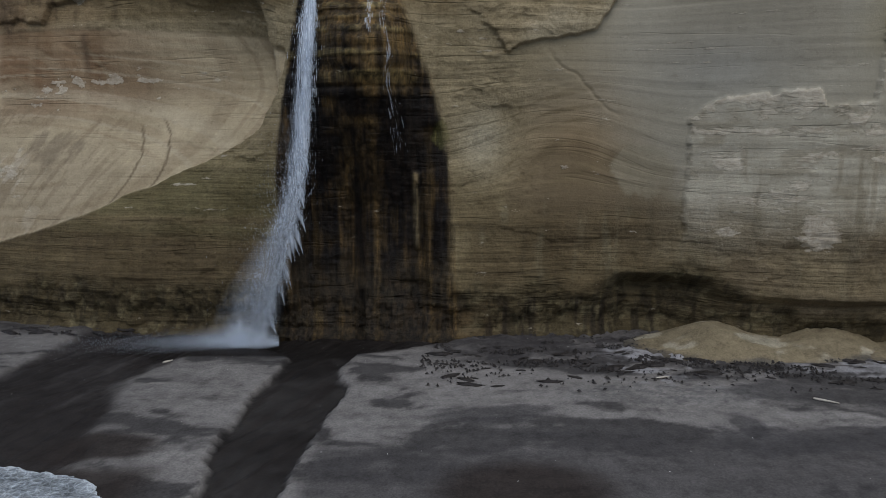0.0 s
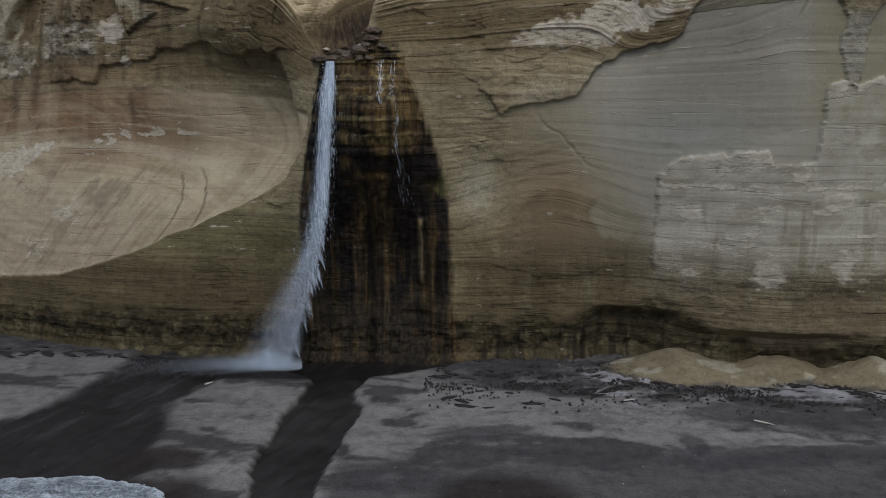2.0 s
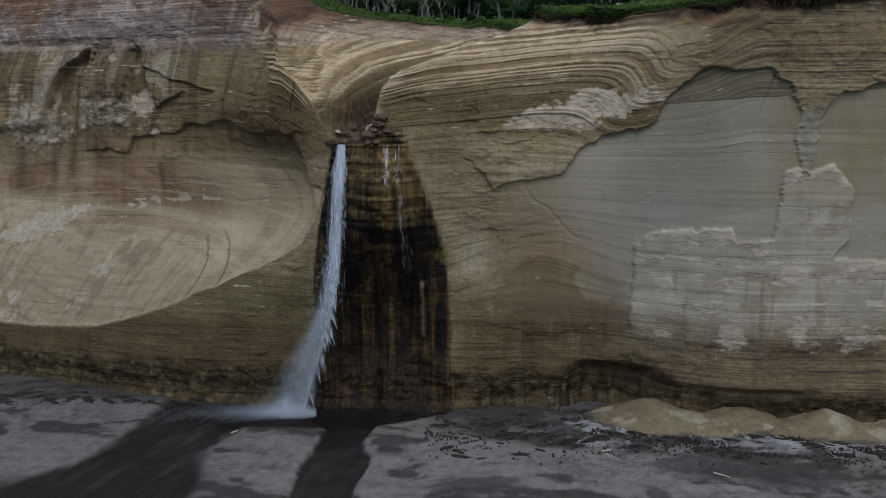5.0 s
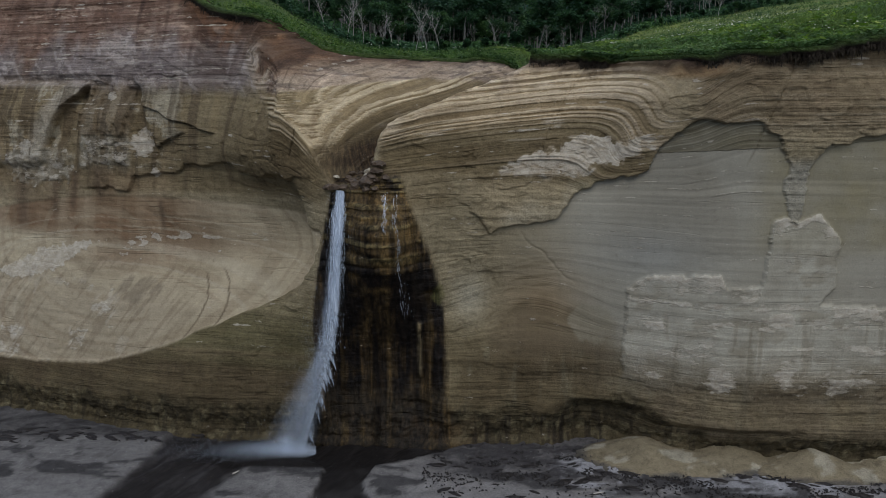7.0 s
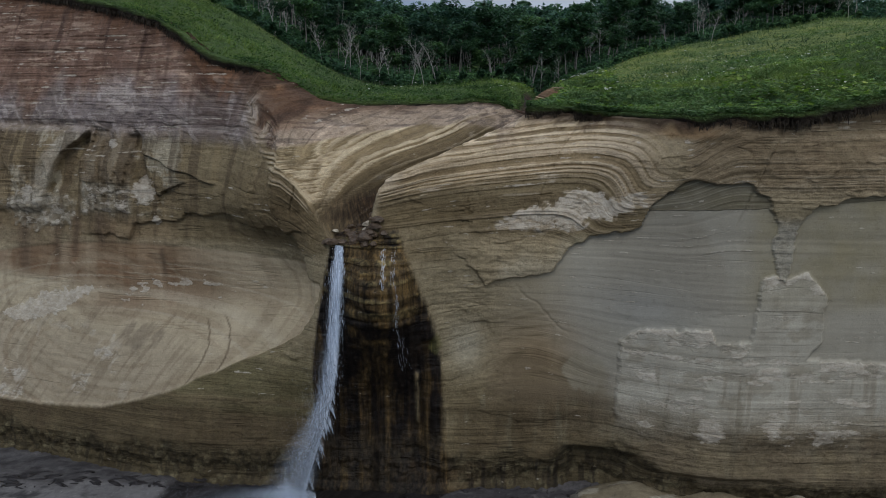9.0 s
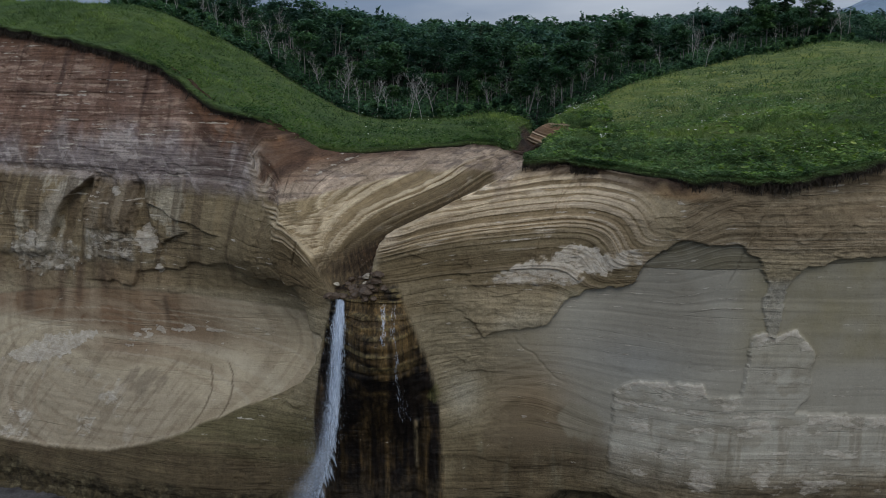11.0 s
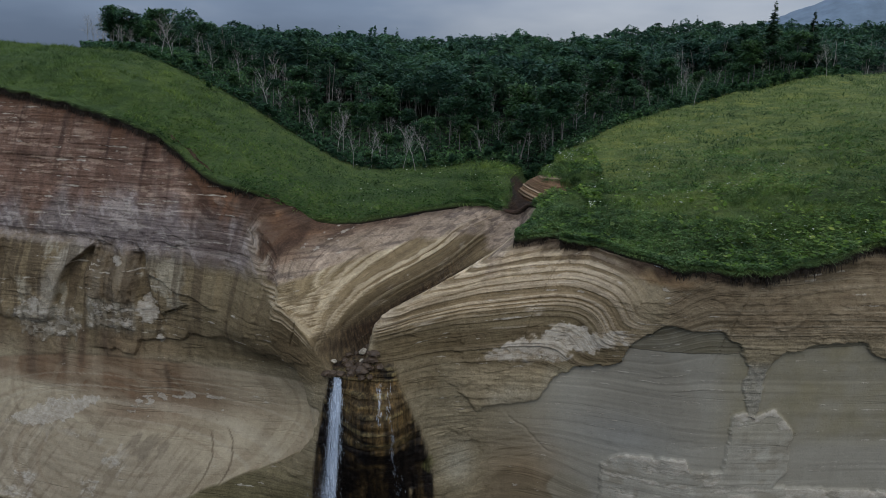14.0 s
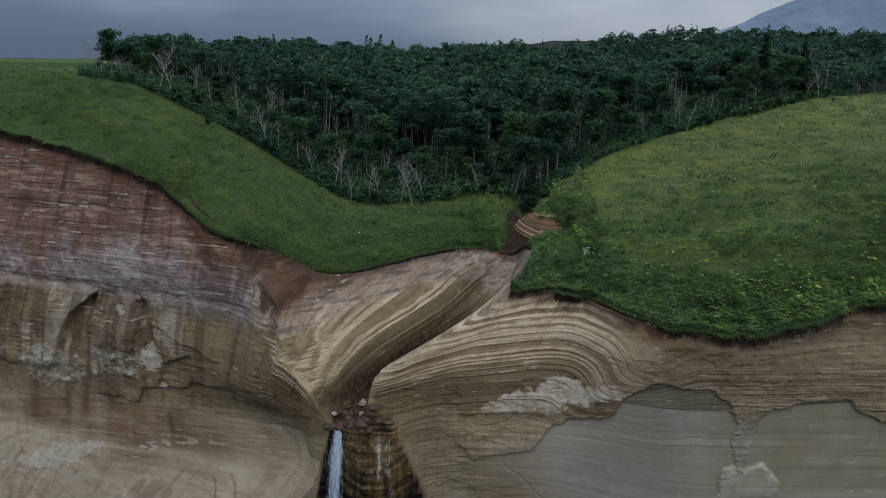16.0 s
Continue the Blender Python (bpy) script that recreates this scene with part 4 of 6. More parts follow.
    # crest painted paler in place of the contrast that shading would give
    tint = blend(tint, (0.46, 0.38, 0.275), np.exp(-((s + 3.0) / 0.55) ** 2) * sstep(20.2, 20.9, z) * sstep(24.5, 23.5, z) * 0.75)
    # wet brown stone, darkened further by painted shade under the dome
    tint = blend(tint, (0.13, 0.098, 0.055), sstep(-4.0, -2.8, s) * (1 - sstep(0.5, 3.5, s)) * sstep(15.0, 16.5, z) * sstep(20.8, 19.0, z) * (0.5 + 0.4 * patch))
    tint = blend(tint, (0.21, 0.13, 0.066), sstep(0.65, 0.1, ((s - 15.0) / 2.6) ** 2 + ((z - 24.4) / 0.9) ** 2 + 0.4 * patch) * 0.7)
    # the pale bowl, its brown brow and the crusts in it
    tint = blend(tint, (0.415, 0.352, 0.25), oval * (0.95 + 0.2 * patch))
    tint = blend(tint, (0.27, 0.225, 0.165), oval * sstep(-14, -20, s) * sstep(11, 8, z + wob) * 0.5)
    tint = blend(tint, (0.19, 0.125, 0.078), oval * sstep(11.8, 13.0, z + 1.0 * wob + 0.05 * (s + 20)) * sstep(-12.5, -19, s + wob + 0.6 * (z - 13)) * (0.85 + 0.4 * smear))
    arc_z = curve(s, (-40, -34, -29.5, -25.6, -21.6, -17, -12), (8.5, 9.6, 11.3, 12.4, 13.0, 13.0, 13.6), 0.5)
    crust_half = 0.15 + 0.75 * sstep(-25, -27.5, s) * sstep(-33.5, -31, s)
    crust = sstep(0.15, -0.12, np.abs(z - arc_z + 0.5 * crust_half * sstep(-25, -28, s)) - crust_half + 0.4 * fbm(s * 3.0 + z * 1.6, z * 1.5, 5, 104, 0.6) + 0.4 * fbm(s * 0.7, z * 1.2, 4, 105) + 0.12)
    crust = 0.75 * np.maximum(crust, sstep(0.36, 0.4, fbm(s * 0.8, z * 1.6, 5, 119, 0.6)) * sstep(2.2, 0.5, np.abs(z - arc_z + 0.6)) * sstep(-24, -21, s))
    tint = blend(tint, (0.2, 0.135, 0.088), oval * np.exp(-((s + 21.5 + wob) / 4.6) ** 2 - ((z - 11.9 - 0.04 * (s + 21)) / 0.95) ** 2) * (0.75 + 0.5 * smear))
    tint = blend(tint, (0.28, 0.225, 0.155), oval * sstep(0.35, 0.5, vnoise(ring * 3.2 + 0.8 * wob, s * 0.08, 74)) * 0.45)
    arcs = np.sqrt(((s + 23) / 2.3) ** 2 + (z - 7.2) ** 2) + 0.15 * wob
    tint = blend(tint, (0.24, 0.18, 0.12), oval * sstep(0.25, 0.45, vnoise(arcs * 4.2, s * 0.05, 132)) * sstep(-12, -17, s + 3 * patch) * sstep(2.0, 3.4, arcs) * 0.35)
    tint = blend(tint, (0.45, 0.395, 0.3), oval * sstep(0.45, 0.6, vnoise(arcs * 5.5, s * 0.06, 133)) * sstep(1.6, 3.0, arcs) * 0.4)
    for at in (0.0, 1.15):
        bow = np.abs(s + 15.2 + at + 0.16 * (z - 10.9) ** 2 * np.sign(z - 10.9) * -1 + 0.55 * (z - 9.6) + 0.3 * wob)
        tint = blend(tint, (0.1, 0.075, 0.05), oval * sstep(0.08, 0.02, bow) * sstep(11.2 - 0.3 * at, 10.7 - 0.3 * at, z) * 0.75)
    rake = sstep(0.05, 0.4, fbm(s * 2.6 - z * 2.0, (s + z) * 0.2, 5, 134) + 0.25 * patch)
    tint = blend(tint, (0.15, 0.115, 0.08), oval * rake * sstep(-15, -19, s) * sstep(12.5, 10.5, z) * 0.35)
    pits = sstep(0.05, 0.35, fbm(s * 0.5, z * 0.7, 4, 120)) * sstep(-20, -26, s) * sstep(10.5, 8.5, z)
    tint = blend(tint, (0.52, 0.47, 0.39), oval * pits * sstep(-0.05, 0.2, fbm(s * 4 - z * 3, z * 1.5, 5, 136)) * 0.6)
    crusts = np.maximum(crusts, 1.15 * oval * crust * sstep(-13.5, -16, s))
    crusts = np.maximum(crusts, 0.5 * oval * pits)
    crusts = np.maximum(crusts, oval * (0.95 - 0.4 * (((s + 11.2) / 0.6) ** 2 + ((z - 14.1 + 0.5 * (s + 11.2)) / 0.3) ** 2)))
    # pale dashes along single beds
    dashes = sstep(0.12, 0.5, fbm(s * 0.35, np.round(bed * 3.3) * 5.1, 4, 115)) * sstep(0.32, 0.1, np.abs(bed * 3.3 - np.round(bed * 3.3))) * (1 - foot) * (1 - wet)
    crusts = np.maximum(crusts, dashes * (0.4 + 0.1 * upper + 0.1 * flutes) * sstep(4.5, 6, z) * (1 - 0.7 * oval))
    tint = blend(tint, (0.13, 0.105, 0.08), oval * sstep(0.9, 0.1, ((s + 21.5) / 2.0) ** 2 + ((z - 9.4) / 1.0) ** 2 + 1.1 * fbm(s * 2.6 - z * 2.0, (s + z) * 0.6, 4, 162)) * 0.5)
    tint = blend(tint, (0.17, 0.12, 0.075), sstep(-16, -22, s) * sstep(14.6, 15.4, z) * sstep(18.5, 17, z) * (0.5 + 0.5 * smear))
    for at, lo, hi, wide in ((-28.5, 13.5, 16.5, 0.35), (-19.6, 12.9, 15.4, 0.22), (-26.8, 14, 17.2, 0.3), (-31.5, 12.5, 17, 0.6), (-24.6, 15, 17.5, 0.4)):
        tint = blend(tint, (0.085, 0.058, 0.04), np.exp(-((s - at + 0.4 * wob) / wide) ** 2) * sstep(lo, lo + 1.2, z) * sstep(hi + 0.5, hi, z) * 0.65)
    # broken columns and the streaked brow above the bowl
    tint = blend(tint, (0.175, 0.135, 0.082), flutes * (0.8 + 0.5 * patch))
    tint = blend(tint, (0.31, 0.275, 0.205), flutes * sstep(0.1, 0.28, fbm(s * 0.9, z * 0.6, 6, 107, 0.6) + 0.3 * (blocks - 0.5)) * 0.75)
    tint = blend(tint, (0.285, 0.252, 0.2), big_flake * sstep(2.2, 0.2, flake_edge - s + 1.2 * patch) * 0.75)
    tint = blend(tint, (0.155, 0.118, 0.078), columns * 0.7)
    tint = blend(tint, (0.28, 0.25, 0.195), rubble * (0.6 + 0.6 * fleck))
    crusts = np.maximum(crusts, 0.45 * rubble)
    for cs, cz, rs, rz in ((-21.0, 19.5, 0.8, 0.9), (-23.8, 22.7, 0.5, 0.3), (-31.0, 19.0, 0.5, 0.7), (-20.0, 17.6, 0.3, 0.4)):
        crusts = np.maximum(crusts, 0.95 - 0.45 * (((s - cs) / rs) ** 2 + ((z - cz) / rz) ** 2))
    stain = sstep(0.02, 0.32, fbm(s * 1.5, z * 0.09, 6, 124, 0.6)) * sstep(-11, -14, s) * sstep(24.2, 23.2, z) * sstep(16.2, 18.0, z + 2 * patch) * (1 - bank)
    tint = blend(tint, (0.075, 0.054, 0.034), stain * 0.6)
    # grey and lilac beds under the red ones, scraped by falling stones
    tint = blend(tint, (0.196, 0.162, 0.15), upper * (0.9 + 0.2 * smear))
    scrape = fbm((s + 0.75 * z) * 2.4, (z - 0.5 * s) * 0.35, 5, 156, 0.62)
    tint = blend(tint, (0.36, 0.315, 0.285), upper * sstep(0.08, 0.26, scrape + 0.3 * patch) * 0.6)
    tint = blend(tint, (0.13, 0.105, 0.1), upper * sstep(0.1, 0.3, fbm((s - 0.4 * z) * 1.6, z * 0.4, 5, 158, 0.62)) * 0.5)
    tint = blend(tint, (0.4, 0.35, 0.31), upper * sstep(0.14, 0.22, fbm(s * 0.5, bed * 3.0, 6, 108, 0.62)) * 0.55)
    red = sstep(25.8, 28.6, z - 0.1 * (s + 24) + 3.0 * fbm(s * 0.5, z * 0.07, 3, 109)) * upper
    tint = blend(tint, (0.15, 0.085, 0.055), red * 0.8)
    tint = blend(tint, (0.1, 0.06, 0.043), red * sstep(0.0, 0.3, fbm(s * 0.9, z * 0.1, 5, 164)) * 0.6)
    tint = blend(tint, (0.38, 0.285, 0.215), red * sstep(0.17, 0.24, fbm(s * 0.7, bed * 4.5, 6, 110, 0.62)) * sstep(-0.25, 0.1, fbm(s * 0.25, z * 0.5, 2, 166) + 0.25 * sstep(-26, -30, s)) * 0.5)
    tint = blend(tint, (0.055, 0.033, 0.025), upper * sstep(0.05, 0.3, fbm(s * 0.7, z * 0.05, 5, 112, 0.6)) * sstep(8.0, 2.5, top - z + 2 * patch) * 0.75)
    # red soil scar and rooty soil under the turf
    soil_run = fbm(s * 1.8 - y * 0.5, z * 0.25, 4, 135)
    scar = sstep(-19.5, -17.5, s) * sstep(-12.0, -13.2, s)
    tint = blend(tint, (0.15, 0.083, 0.05), sstep(2.2, 0.6, under + 1.2 * wob + 1.4 * soil_run) * sstep(-9.5, -12.5, s) * 0.6)
    tint = blend(tint, (0.165, 0.088, 0.05), scar * sstep(3.0, 1.2, top - z + 1.6 * wob + 1.2 * soil_run) * 0.7)
    tint = blend(tint, (0.3, 0.235, 0.185), scar * sstep(0.02, 0.2, fbm((s + z) * 1.3, (z - s) * 0.5, 6, 174, 0.65)) * sstep(0.8, 2.0, top - z) * sstep(3.8, 2.6, top - z) * 0.7)
    tint = blend(tint, (0.06, 0.036, 0.024), scar * sstep(3.2, 1.6, top - z + 1.6 * soil_run) * sstep(-0.05, 0.2, fbm(s * 1.2 + 0.6 * z, z * 0.3, 4, 168)) * 0.75)
    tint = blend(tint, (0.045, 0.028, 0.02), sstep(3.2, 1.0, under + 2.4 * soil_run) * sstep(-9.5, -12.5, s) * sstep(0.0, 0.3, soil_run) * 0.6)
    tint = blend(tint, (0.055, 0.037, 0.026), sstep(0.95, 0.35, under + 0.9 * wob + 0.5 * patch) * (0.8 + 0.4 * patch))
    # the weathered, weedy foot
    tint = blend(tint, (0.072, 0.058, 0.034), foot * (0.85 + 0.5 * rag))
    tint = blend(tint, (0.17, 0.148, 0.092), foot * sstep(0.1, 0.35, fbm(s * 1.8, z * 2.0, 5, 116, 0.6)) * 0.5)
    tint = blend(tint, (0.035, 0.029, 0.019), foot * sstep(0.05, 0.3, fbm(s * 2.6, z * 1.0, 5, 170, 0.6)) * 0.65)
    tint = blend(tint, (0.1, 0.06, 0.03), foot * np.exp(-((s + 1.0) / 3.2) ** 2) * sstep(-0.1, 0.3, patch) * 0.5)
    # the wet face: black weed, an overhang's painted shadow, ochre ribs, yellow ledges at the top
    ribs = fbm(s * 1.1 + 0.25 * wob, z * 0.045, 6, 23, 0.65)
    high = sstep(11.8, 13.6, z + 0.5 * wob - 0.2 * np.abs(s + 3.6))
    # ochre taken out round s -2, z 9: the overhang's shadow as black colour
    ochre = np.clip(-0.02 + 0.3 * np.exp(-((s + 4.1) / 1.0) ** 2) + 1.25 * ribs + 0.45 * high + 0.3 * sstep(-1.0, -0.3, s) * sstep(9.5, 8.5, z)
                    + 0.5 * vnoise(s * 0.5, z * 2.2, 117) * sstep(8, 12, z) + 0.4 * patch - 0.5 * np.exp(-((s + 2.0) / 0.8) ** 4 - ((z - 9.2) / 2.2) ** 4) - 0.4 * np.exp(-((s + 6.4) / 0.9) ** 4), 0, 1)
    tint = blend(tint, np.array((0.0085, 0.006, 0.0042)) * (1 - ochre)[..., None] + np.array((0.098, 0.066, 0.029)) * ochre[..., None], wet)
    tint = blend(tint, (0.185, 0.15, 0.075), wet * high * strata(z + 0.1 * wob, s, 2.2, 571) * sstep(-0.3, 0.2, fbm(s * 1.2, z * 1.2, 4, 172)) * 0.7)
    tint = blend(tint, (0.15, 0.122, 0.075), wet * np.exp(-((s + 1.35 - 0.05 * wob) / 0.15) ** 4) * sstep(8.5, 8.2, z) * sstep(4.0, 5.5, z) * (0.6 + 0.5 * runs))
    tint = blend(tint, (0.13, 0.125, 0.05), sstep(1.0, 0.3, ((s + 0.1) / 0.45) ** 2 + ((z - 10.2) / 0.8) ** 2 + 1.2 * fleck) * 0.5)
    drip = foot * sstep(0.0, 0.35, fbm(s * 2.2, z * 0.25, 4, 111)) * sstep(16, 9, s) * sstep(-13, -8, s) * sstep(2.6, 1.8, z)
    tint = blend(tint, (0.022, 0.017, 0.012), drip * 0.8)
    channel = bank * sstep(3.3, 2.2, z - 17.1 + 0.5 * patch - 0.3 * np.maximum(y - 35.3, 0)) * sstep(47, 40, y) * sstep(-8.2, -7.4, s)
    tint = blend(tint, (0.045, 0.029, 0.017), channel * (0.9 + 0.4 * fleck))

    calm = (1 - slab) * (1 - foot) * np.clip(sstep(2, 6, s) * sstep(5, 8, z) + 0.7 * oval, 0, 1)
    lam = np.clip(0.4 * bank * (1 - 0.75 * gritty) * sstep(18.0, 19.5, z) + 0.3 * dome * (1 - 0.7 * gritty) + 0.6 * lens + 0.25 * sstep(14, 15, s) * slab * sstep(19, 20, z) + 0.1 * sweep, 0, 1)
    grit = np.clip(0.7 - 0.5 * calm - 0.1 * dome - 0.05 * bank + 0.15 * plate + 0.3 * flutes + 0.4 * gritty + 0.25 * foot, 0.1, 1)
    band = np.clip(0.16 + 0.12 * folded + 0.2 * upper + 0.12 * flutes + 0.15 * slab * sstep(14, 16, s) + 0.25 * sstep(13, 7, z) * (1 - oval) * (1 - wet) - 0.15 * calm, 0.05, 1)
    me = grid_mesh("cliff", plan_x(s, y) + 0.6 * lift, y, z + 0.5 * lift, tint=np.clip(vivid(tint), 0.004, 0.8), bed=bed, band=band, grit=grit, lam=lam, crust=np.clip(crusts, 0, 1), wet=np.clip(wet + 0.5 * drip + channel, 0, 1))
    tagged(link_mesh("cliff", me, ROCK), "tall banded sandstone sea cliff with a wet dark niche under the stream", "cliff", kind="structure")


# ---------------------------------------------------------------- the land above
def turf_edge(s):
    return face_y(s, rim_z(s)) - 0.1 + 0.7 * fbm(s * 0.6, s * 0, 5, 121, 0.6)


def ground_point(s, back):
    """A place on the land, `back` metres behind the cliff's rim."""
    y = turf_edge(s) + back
    x = plan_x(s, y) + s * 0.018 * relu(y - 80, 20)
    near = np.maximum(back, 0)
    z = rim_z(s) + 0.1 + (land_base(x, y) - rim_z(s) - 0.1) * sstep(0.0, 6.5, near) - 1.7 * notch(x, y) * sstep(0, 2, near) + 0.14 * fbm(x / 1.2, y / 1.2, 3, 123) * sstep(0, 1.5, near)
    return x, y, z - 0.02 * relu(y - 700, 100)


def land():
    s1 = spread(-46, 36, 0.3, 120)
    back = np.concatenate([[0.5, -0.1, -0.45, -0.5, -0.3], np.arange(0, 70, 0.4), np.geomspace(70.5, 2600, 60)])
    drop = np.concatenate([[-0.75, -0.6, -0.4, -0.15, -0.02], np.zeros(len(back) - 5)])
    s, b = np.meshgrid(s1, back)
    h = np.broadcast_to(drop[:, None], s.shape) * (1 + 0.5 * fbm(s * 0.9, s * 0, 3, 125))
    x, y, z = ground_point(s, b)
    z = z + h
    near = np.maximum(b, 0)
    tint = np.ones(s.shape + (3,)) * np.array((0.062, 0.1, 0.022))
    tint = blend(tint, (0.145, 0.178, 0.044), np.maximum(sstep(10, 34, near) * (0.45 + 0.55 * sstep(-8, 6, x)), 0.7 * sstep(4, 12, near) * sstep(10, 20, x)) * 0.9)
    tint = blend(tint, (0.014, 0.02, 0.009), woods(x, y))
    worn = notch(x, y) * (1 - sstep(62, 66, y))
    tint = blend(tint, (0.055, 0.032, 0.02), sstep(0.15, 0.5, worn))
    tint = blend(tint, (0.028, 0.02, 0.014), sstep(0.3, 0.6, worn) * sstep(-0.2, 0.3, fbm(x * 0.9, y * 0.5, 4, 127)) * 0.8)
    tint = blend(tint, (0.028, 0.02, 0.013), sstep(-0.1, -0.3, h))
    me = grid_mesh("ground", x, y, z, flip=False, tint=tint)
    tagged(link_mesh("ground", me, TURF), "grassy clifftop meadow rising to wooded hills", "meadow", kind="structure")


def wood_edge(x):
    return curve(x, (-120, -72, -57, -50, -45, -38, -33, -28, -20, -13, -8, -2, 7, 12, 21, 35, 54, 79, 120),
                 (500, 320, 150, 97, 85, 77, 72, 68, 66, 65, 62, 63.5, 65.5, 69, 77, 84, 92, 115, 140), 1.5)


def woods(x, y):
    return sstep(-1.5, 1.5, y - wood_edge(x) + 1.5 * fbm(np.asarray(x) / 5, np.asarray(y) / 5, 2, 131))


# ---------------------------------------------------------------- beach and sea
def stream_side(y, west):
    """The two banks of the stream across the sand."""
    if west:
        return curve(y, (10, 19.5, 22, 26, 30.6, 32, 40), (-8.5, -7.5, -7.9, -7.7, -7.1, -10.2, -14), 0.4)
    return curve(y, (10, 20, 24, 26.5, 29, 30.8, 31.6, 34, 40), (-6, -4.7, -4.4, -3.9, -4.5, -4.0, -1.5, 3.0, 6), 0.3)


def beach():
    x1 = spread(-42, 36, 0.14, 400)
    y1 = np.concatenate([-np.geomspace(1, 90, 16)[::-1] + 10, np.arange(10, 38.2, 0.135), [39, 41, 45]])
    x, y = np.meshgrid(x1, y1)
    z = beach_z(x, y)
    jag = 0.25 * fbm(x * 1.2, y * 1.2, 4, 141)
    west, east = stream_side(y + jag, True), stream_side(y + jag, False)
    jag = jag + 0.12 * fbm(x * 4, y * 4, 3, 140)
    cut = sstep(0, 0.13, x + jag - west) * sstep(0, 0.13, east - x - jag)
    # older, shallow wash-outs west of the stream
    wa = -18.3 + 0.62 * (y - 31.5) * sstep(33, 30, y) + 1.2 * fbm(x / 3, y / 3, 3, 143)
    wb = -11.6 + 0.3 * (y - 31.5) + 2.6 * sstep(28.5, 23.5, y) + 1.3 * fbm(x / 3, y / 3, 3, 144)
    wash = sstep(0, 0.8, x - wa) * sstep(0, 1.2, wb - x) * sstep(35.0, 33.6, y)
    wash = np.maximum(wash, sstep(24.3, 22.4, y + 0.8 * fbm(x / 4, y / 2, 3, 146)) * sstep(-12.0, -14.5, x))
    wash = np.maximum(wash, sstep(31.2, 32.4, y + 0.7 * fbm(x / 3, y, 3, 142)) * sstep(-17, -14, x) * sstep(-6, -9, x) * sstep(36, 34, y))
    z = z - 0.3 * cut * (0.8 + 0.5 * fbm((x - 0.6 * y) * 1.6, y * 0.3, 3, 139)) - wash * (0.12 + 0.34 * np.abs(fbm((x - 0.5 * y) * 1.4, (x + y) * 0.25, 5, 145, 0.6)))
    # shingle and wrack heaped along the cliff's foot
    foot = sstep(28.2, 30.5, y + 1.2 * fbm(x / 3, y / 3, 3, 147)) * sstep(-2.5, 1.5, x)
    z = z + foot * (0.16 * np.maximum(fbm(x * 1.1, y * 1.6, 4, 149), 0) + 0.1 * fbm(x * 3.1, y * 3.1, 2, 151))
    wrack_west = sstep(33.4, 34.4, y + 0.8 * fbm(x / 3, y, 3, 153)) * sstep(-14, -17, x)
    z = z + wrack_west * 0.22 * np.maximum(fbm(x * 0.8, y * 1.8, 4, 155), 0)
    drift = 1.3 * fbm(x / 4, y / 2.5, 4, 157)
    tone = fbm(x / 5.0 + drift, y / 2.0 + 0.06 * x + 0.5 * drift, 6, 159, 0.55)
    fine_tone = fbm(x * 0.9, y * 1.6, 5, 158, 0.6)

    def spot(cx, cy, rx, ry, ragged=0.6):
        return sstep(1.5, 0.4, ((x - cx) / rx) ** 2 + ((y - cy) / ry) ** 2 + 2.2 * ragged * tone + 0.9 * ragged * fine_tone)

    tint = np.ones(x.shape + (3,)) * np.array((0.16, 0.147, 0.136))
    tint = blend(tint, (0.19, 0.175, 0.163), sstep(0.0, -0.3, tone) * 0.7)
    tint = blend(tint, (0.04, 0.037, 0.036), sstep(-0.03, 0.26, tone + 0.3 * fine_tone) * 0.85)
    # damp sand: towards the sea, in sweeps on the east side, in a brown hollow
    low = sstep(22.9, 21.4, y + 1.1 * fbm(x / 6, y / 2, 4, 161) - 0.5 * sstep(5, 12, x)) * sstep(-4.6, -4.0, x)
    tint = blend(tint, (0.05, 0.046, 0.045), low * 0.8)
    for cx, cy, rx, ry in ((1.8, 24.0, 2.2, 0.8), (12.2, 22.1, 3.4, 0.8), (14.4, 26.2, 2.0, 1.3), (11.0, 23.4, 0.5, 0.7), (18.5, 25.0, 2.5, 0.9), (3.0, 22.6, 3.5, 0.5), (20, 22.5, 3, 0.8)):
        tint = blend(tint, (0.045, 0.042, 0.042), spot(cx, cy, rx, ry, 1.1) * 0.75)
    tint = blend(tint, (0.026, 0.02, 0.017), spot(2.4, 19.0, 2.7, 1.75, 0.15) * 0.9)
    braid = fbm((x - 0.45 * y) * 2.0, (x + 0.9 * y) * 0.3, 5, 148, 0.6)
    tint = blend(tint, np.array((0.02, 0.0165, 0.015)) + np.clip(braid, 0, 1)[..., None] * np.array((0.045, 0.042, 0.041)), wash * 0.97)
    # gritty wrack line below the cliff
    tint = blend(tint, (0.046, 0.041, 0.04), foot * np.clip(0.75 + 0.7 * fbm(x * 0.9, y * 1.5, 5, 163, 0.6), 0, 1))
    tint = blend(tint, (0.11, 0.105, 0.1), spot(8.8, 26.0, 3.2, 1.0) * sstep(-0.2, 0.3, fbm(x * 6, y * 6, 3, 167)) * 0.7)
    pool = sstep(1.15, 0.85, ((x + 9.0) / 7.5) ** 2 + ((y - 32.2) / 2.0) ** 2 + 0.3 * tone)
    tint = blend(tint, (0.014, 0.0115, 0.01), pool * 0.97)
    pale = np.maximum(spot(9.6, 29.8, 2.8, 2.4, 0.9), 0.9 * spot(19.5, 28.4, 5.5, 1.3, 0.8)) * sstep(0.15, -0.05, fbm(x * 0.7, y * 1.4, 5, 165, 0.6))
    tint = blend(tint, (0.265, 0.255, 0.255), pale * (1 - pool))
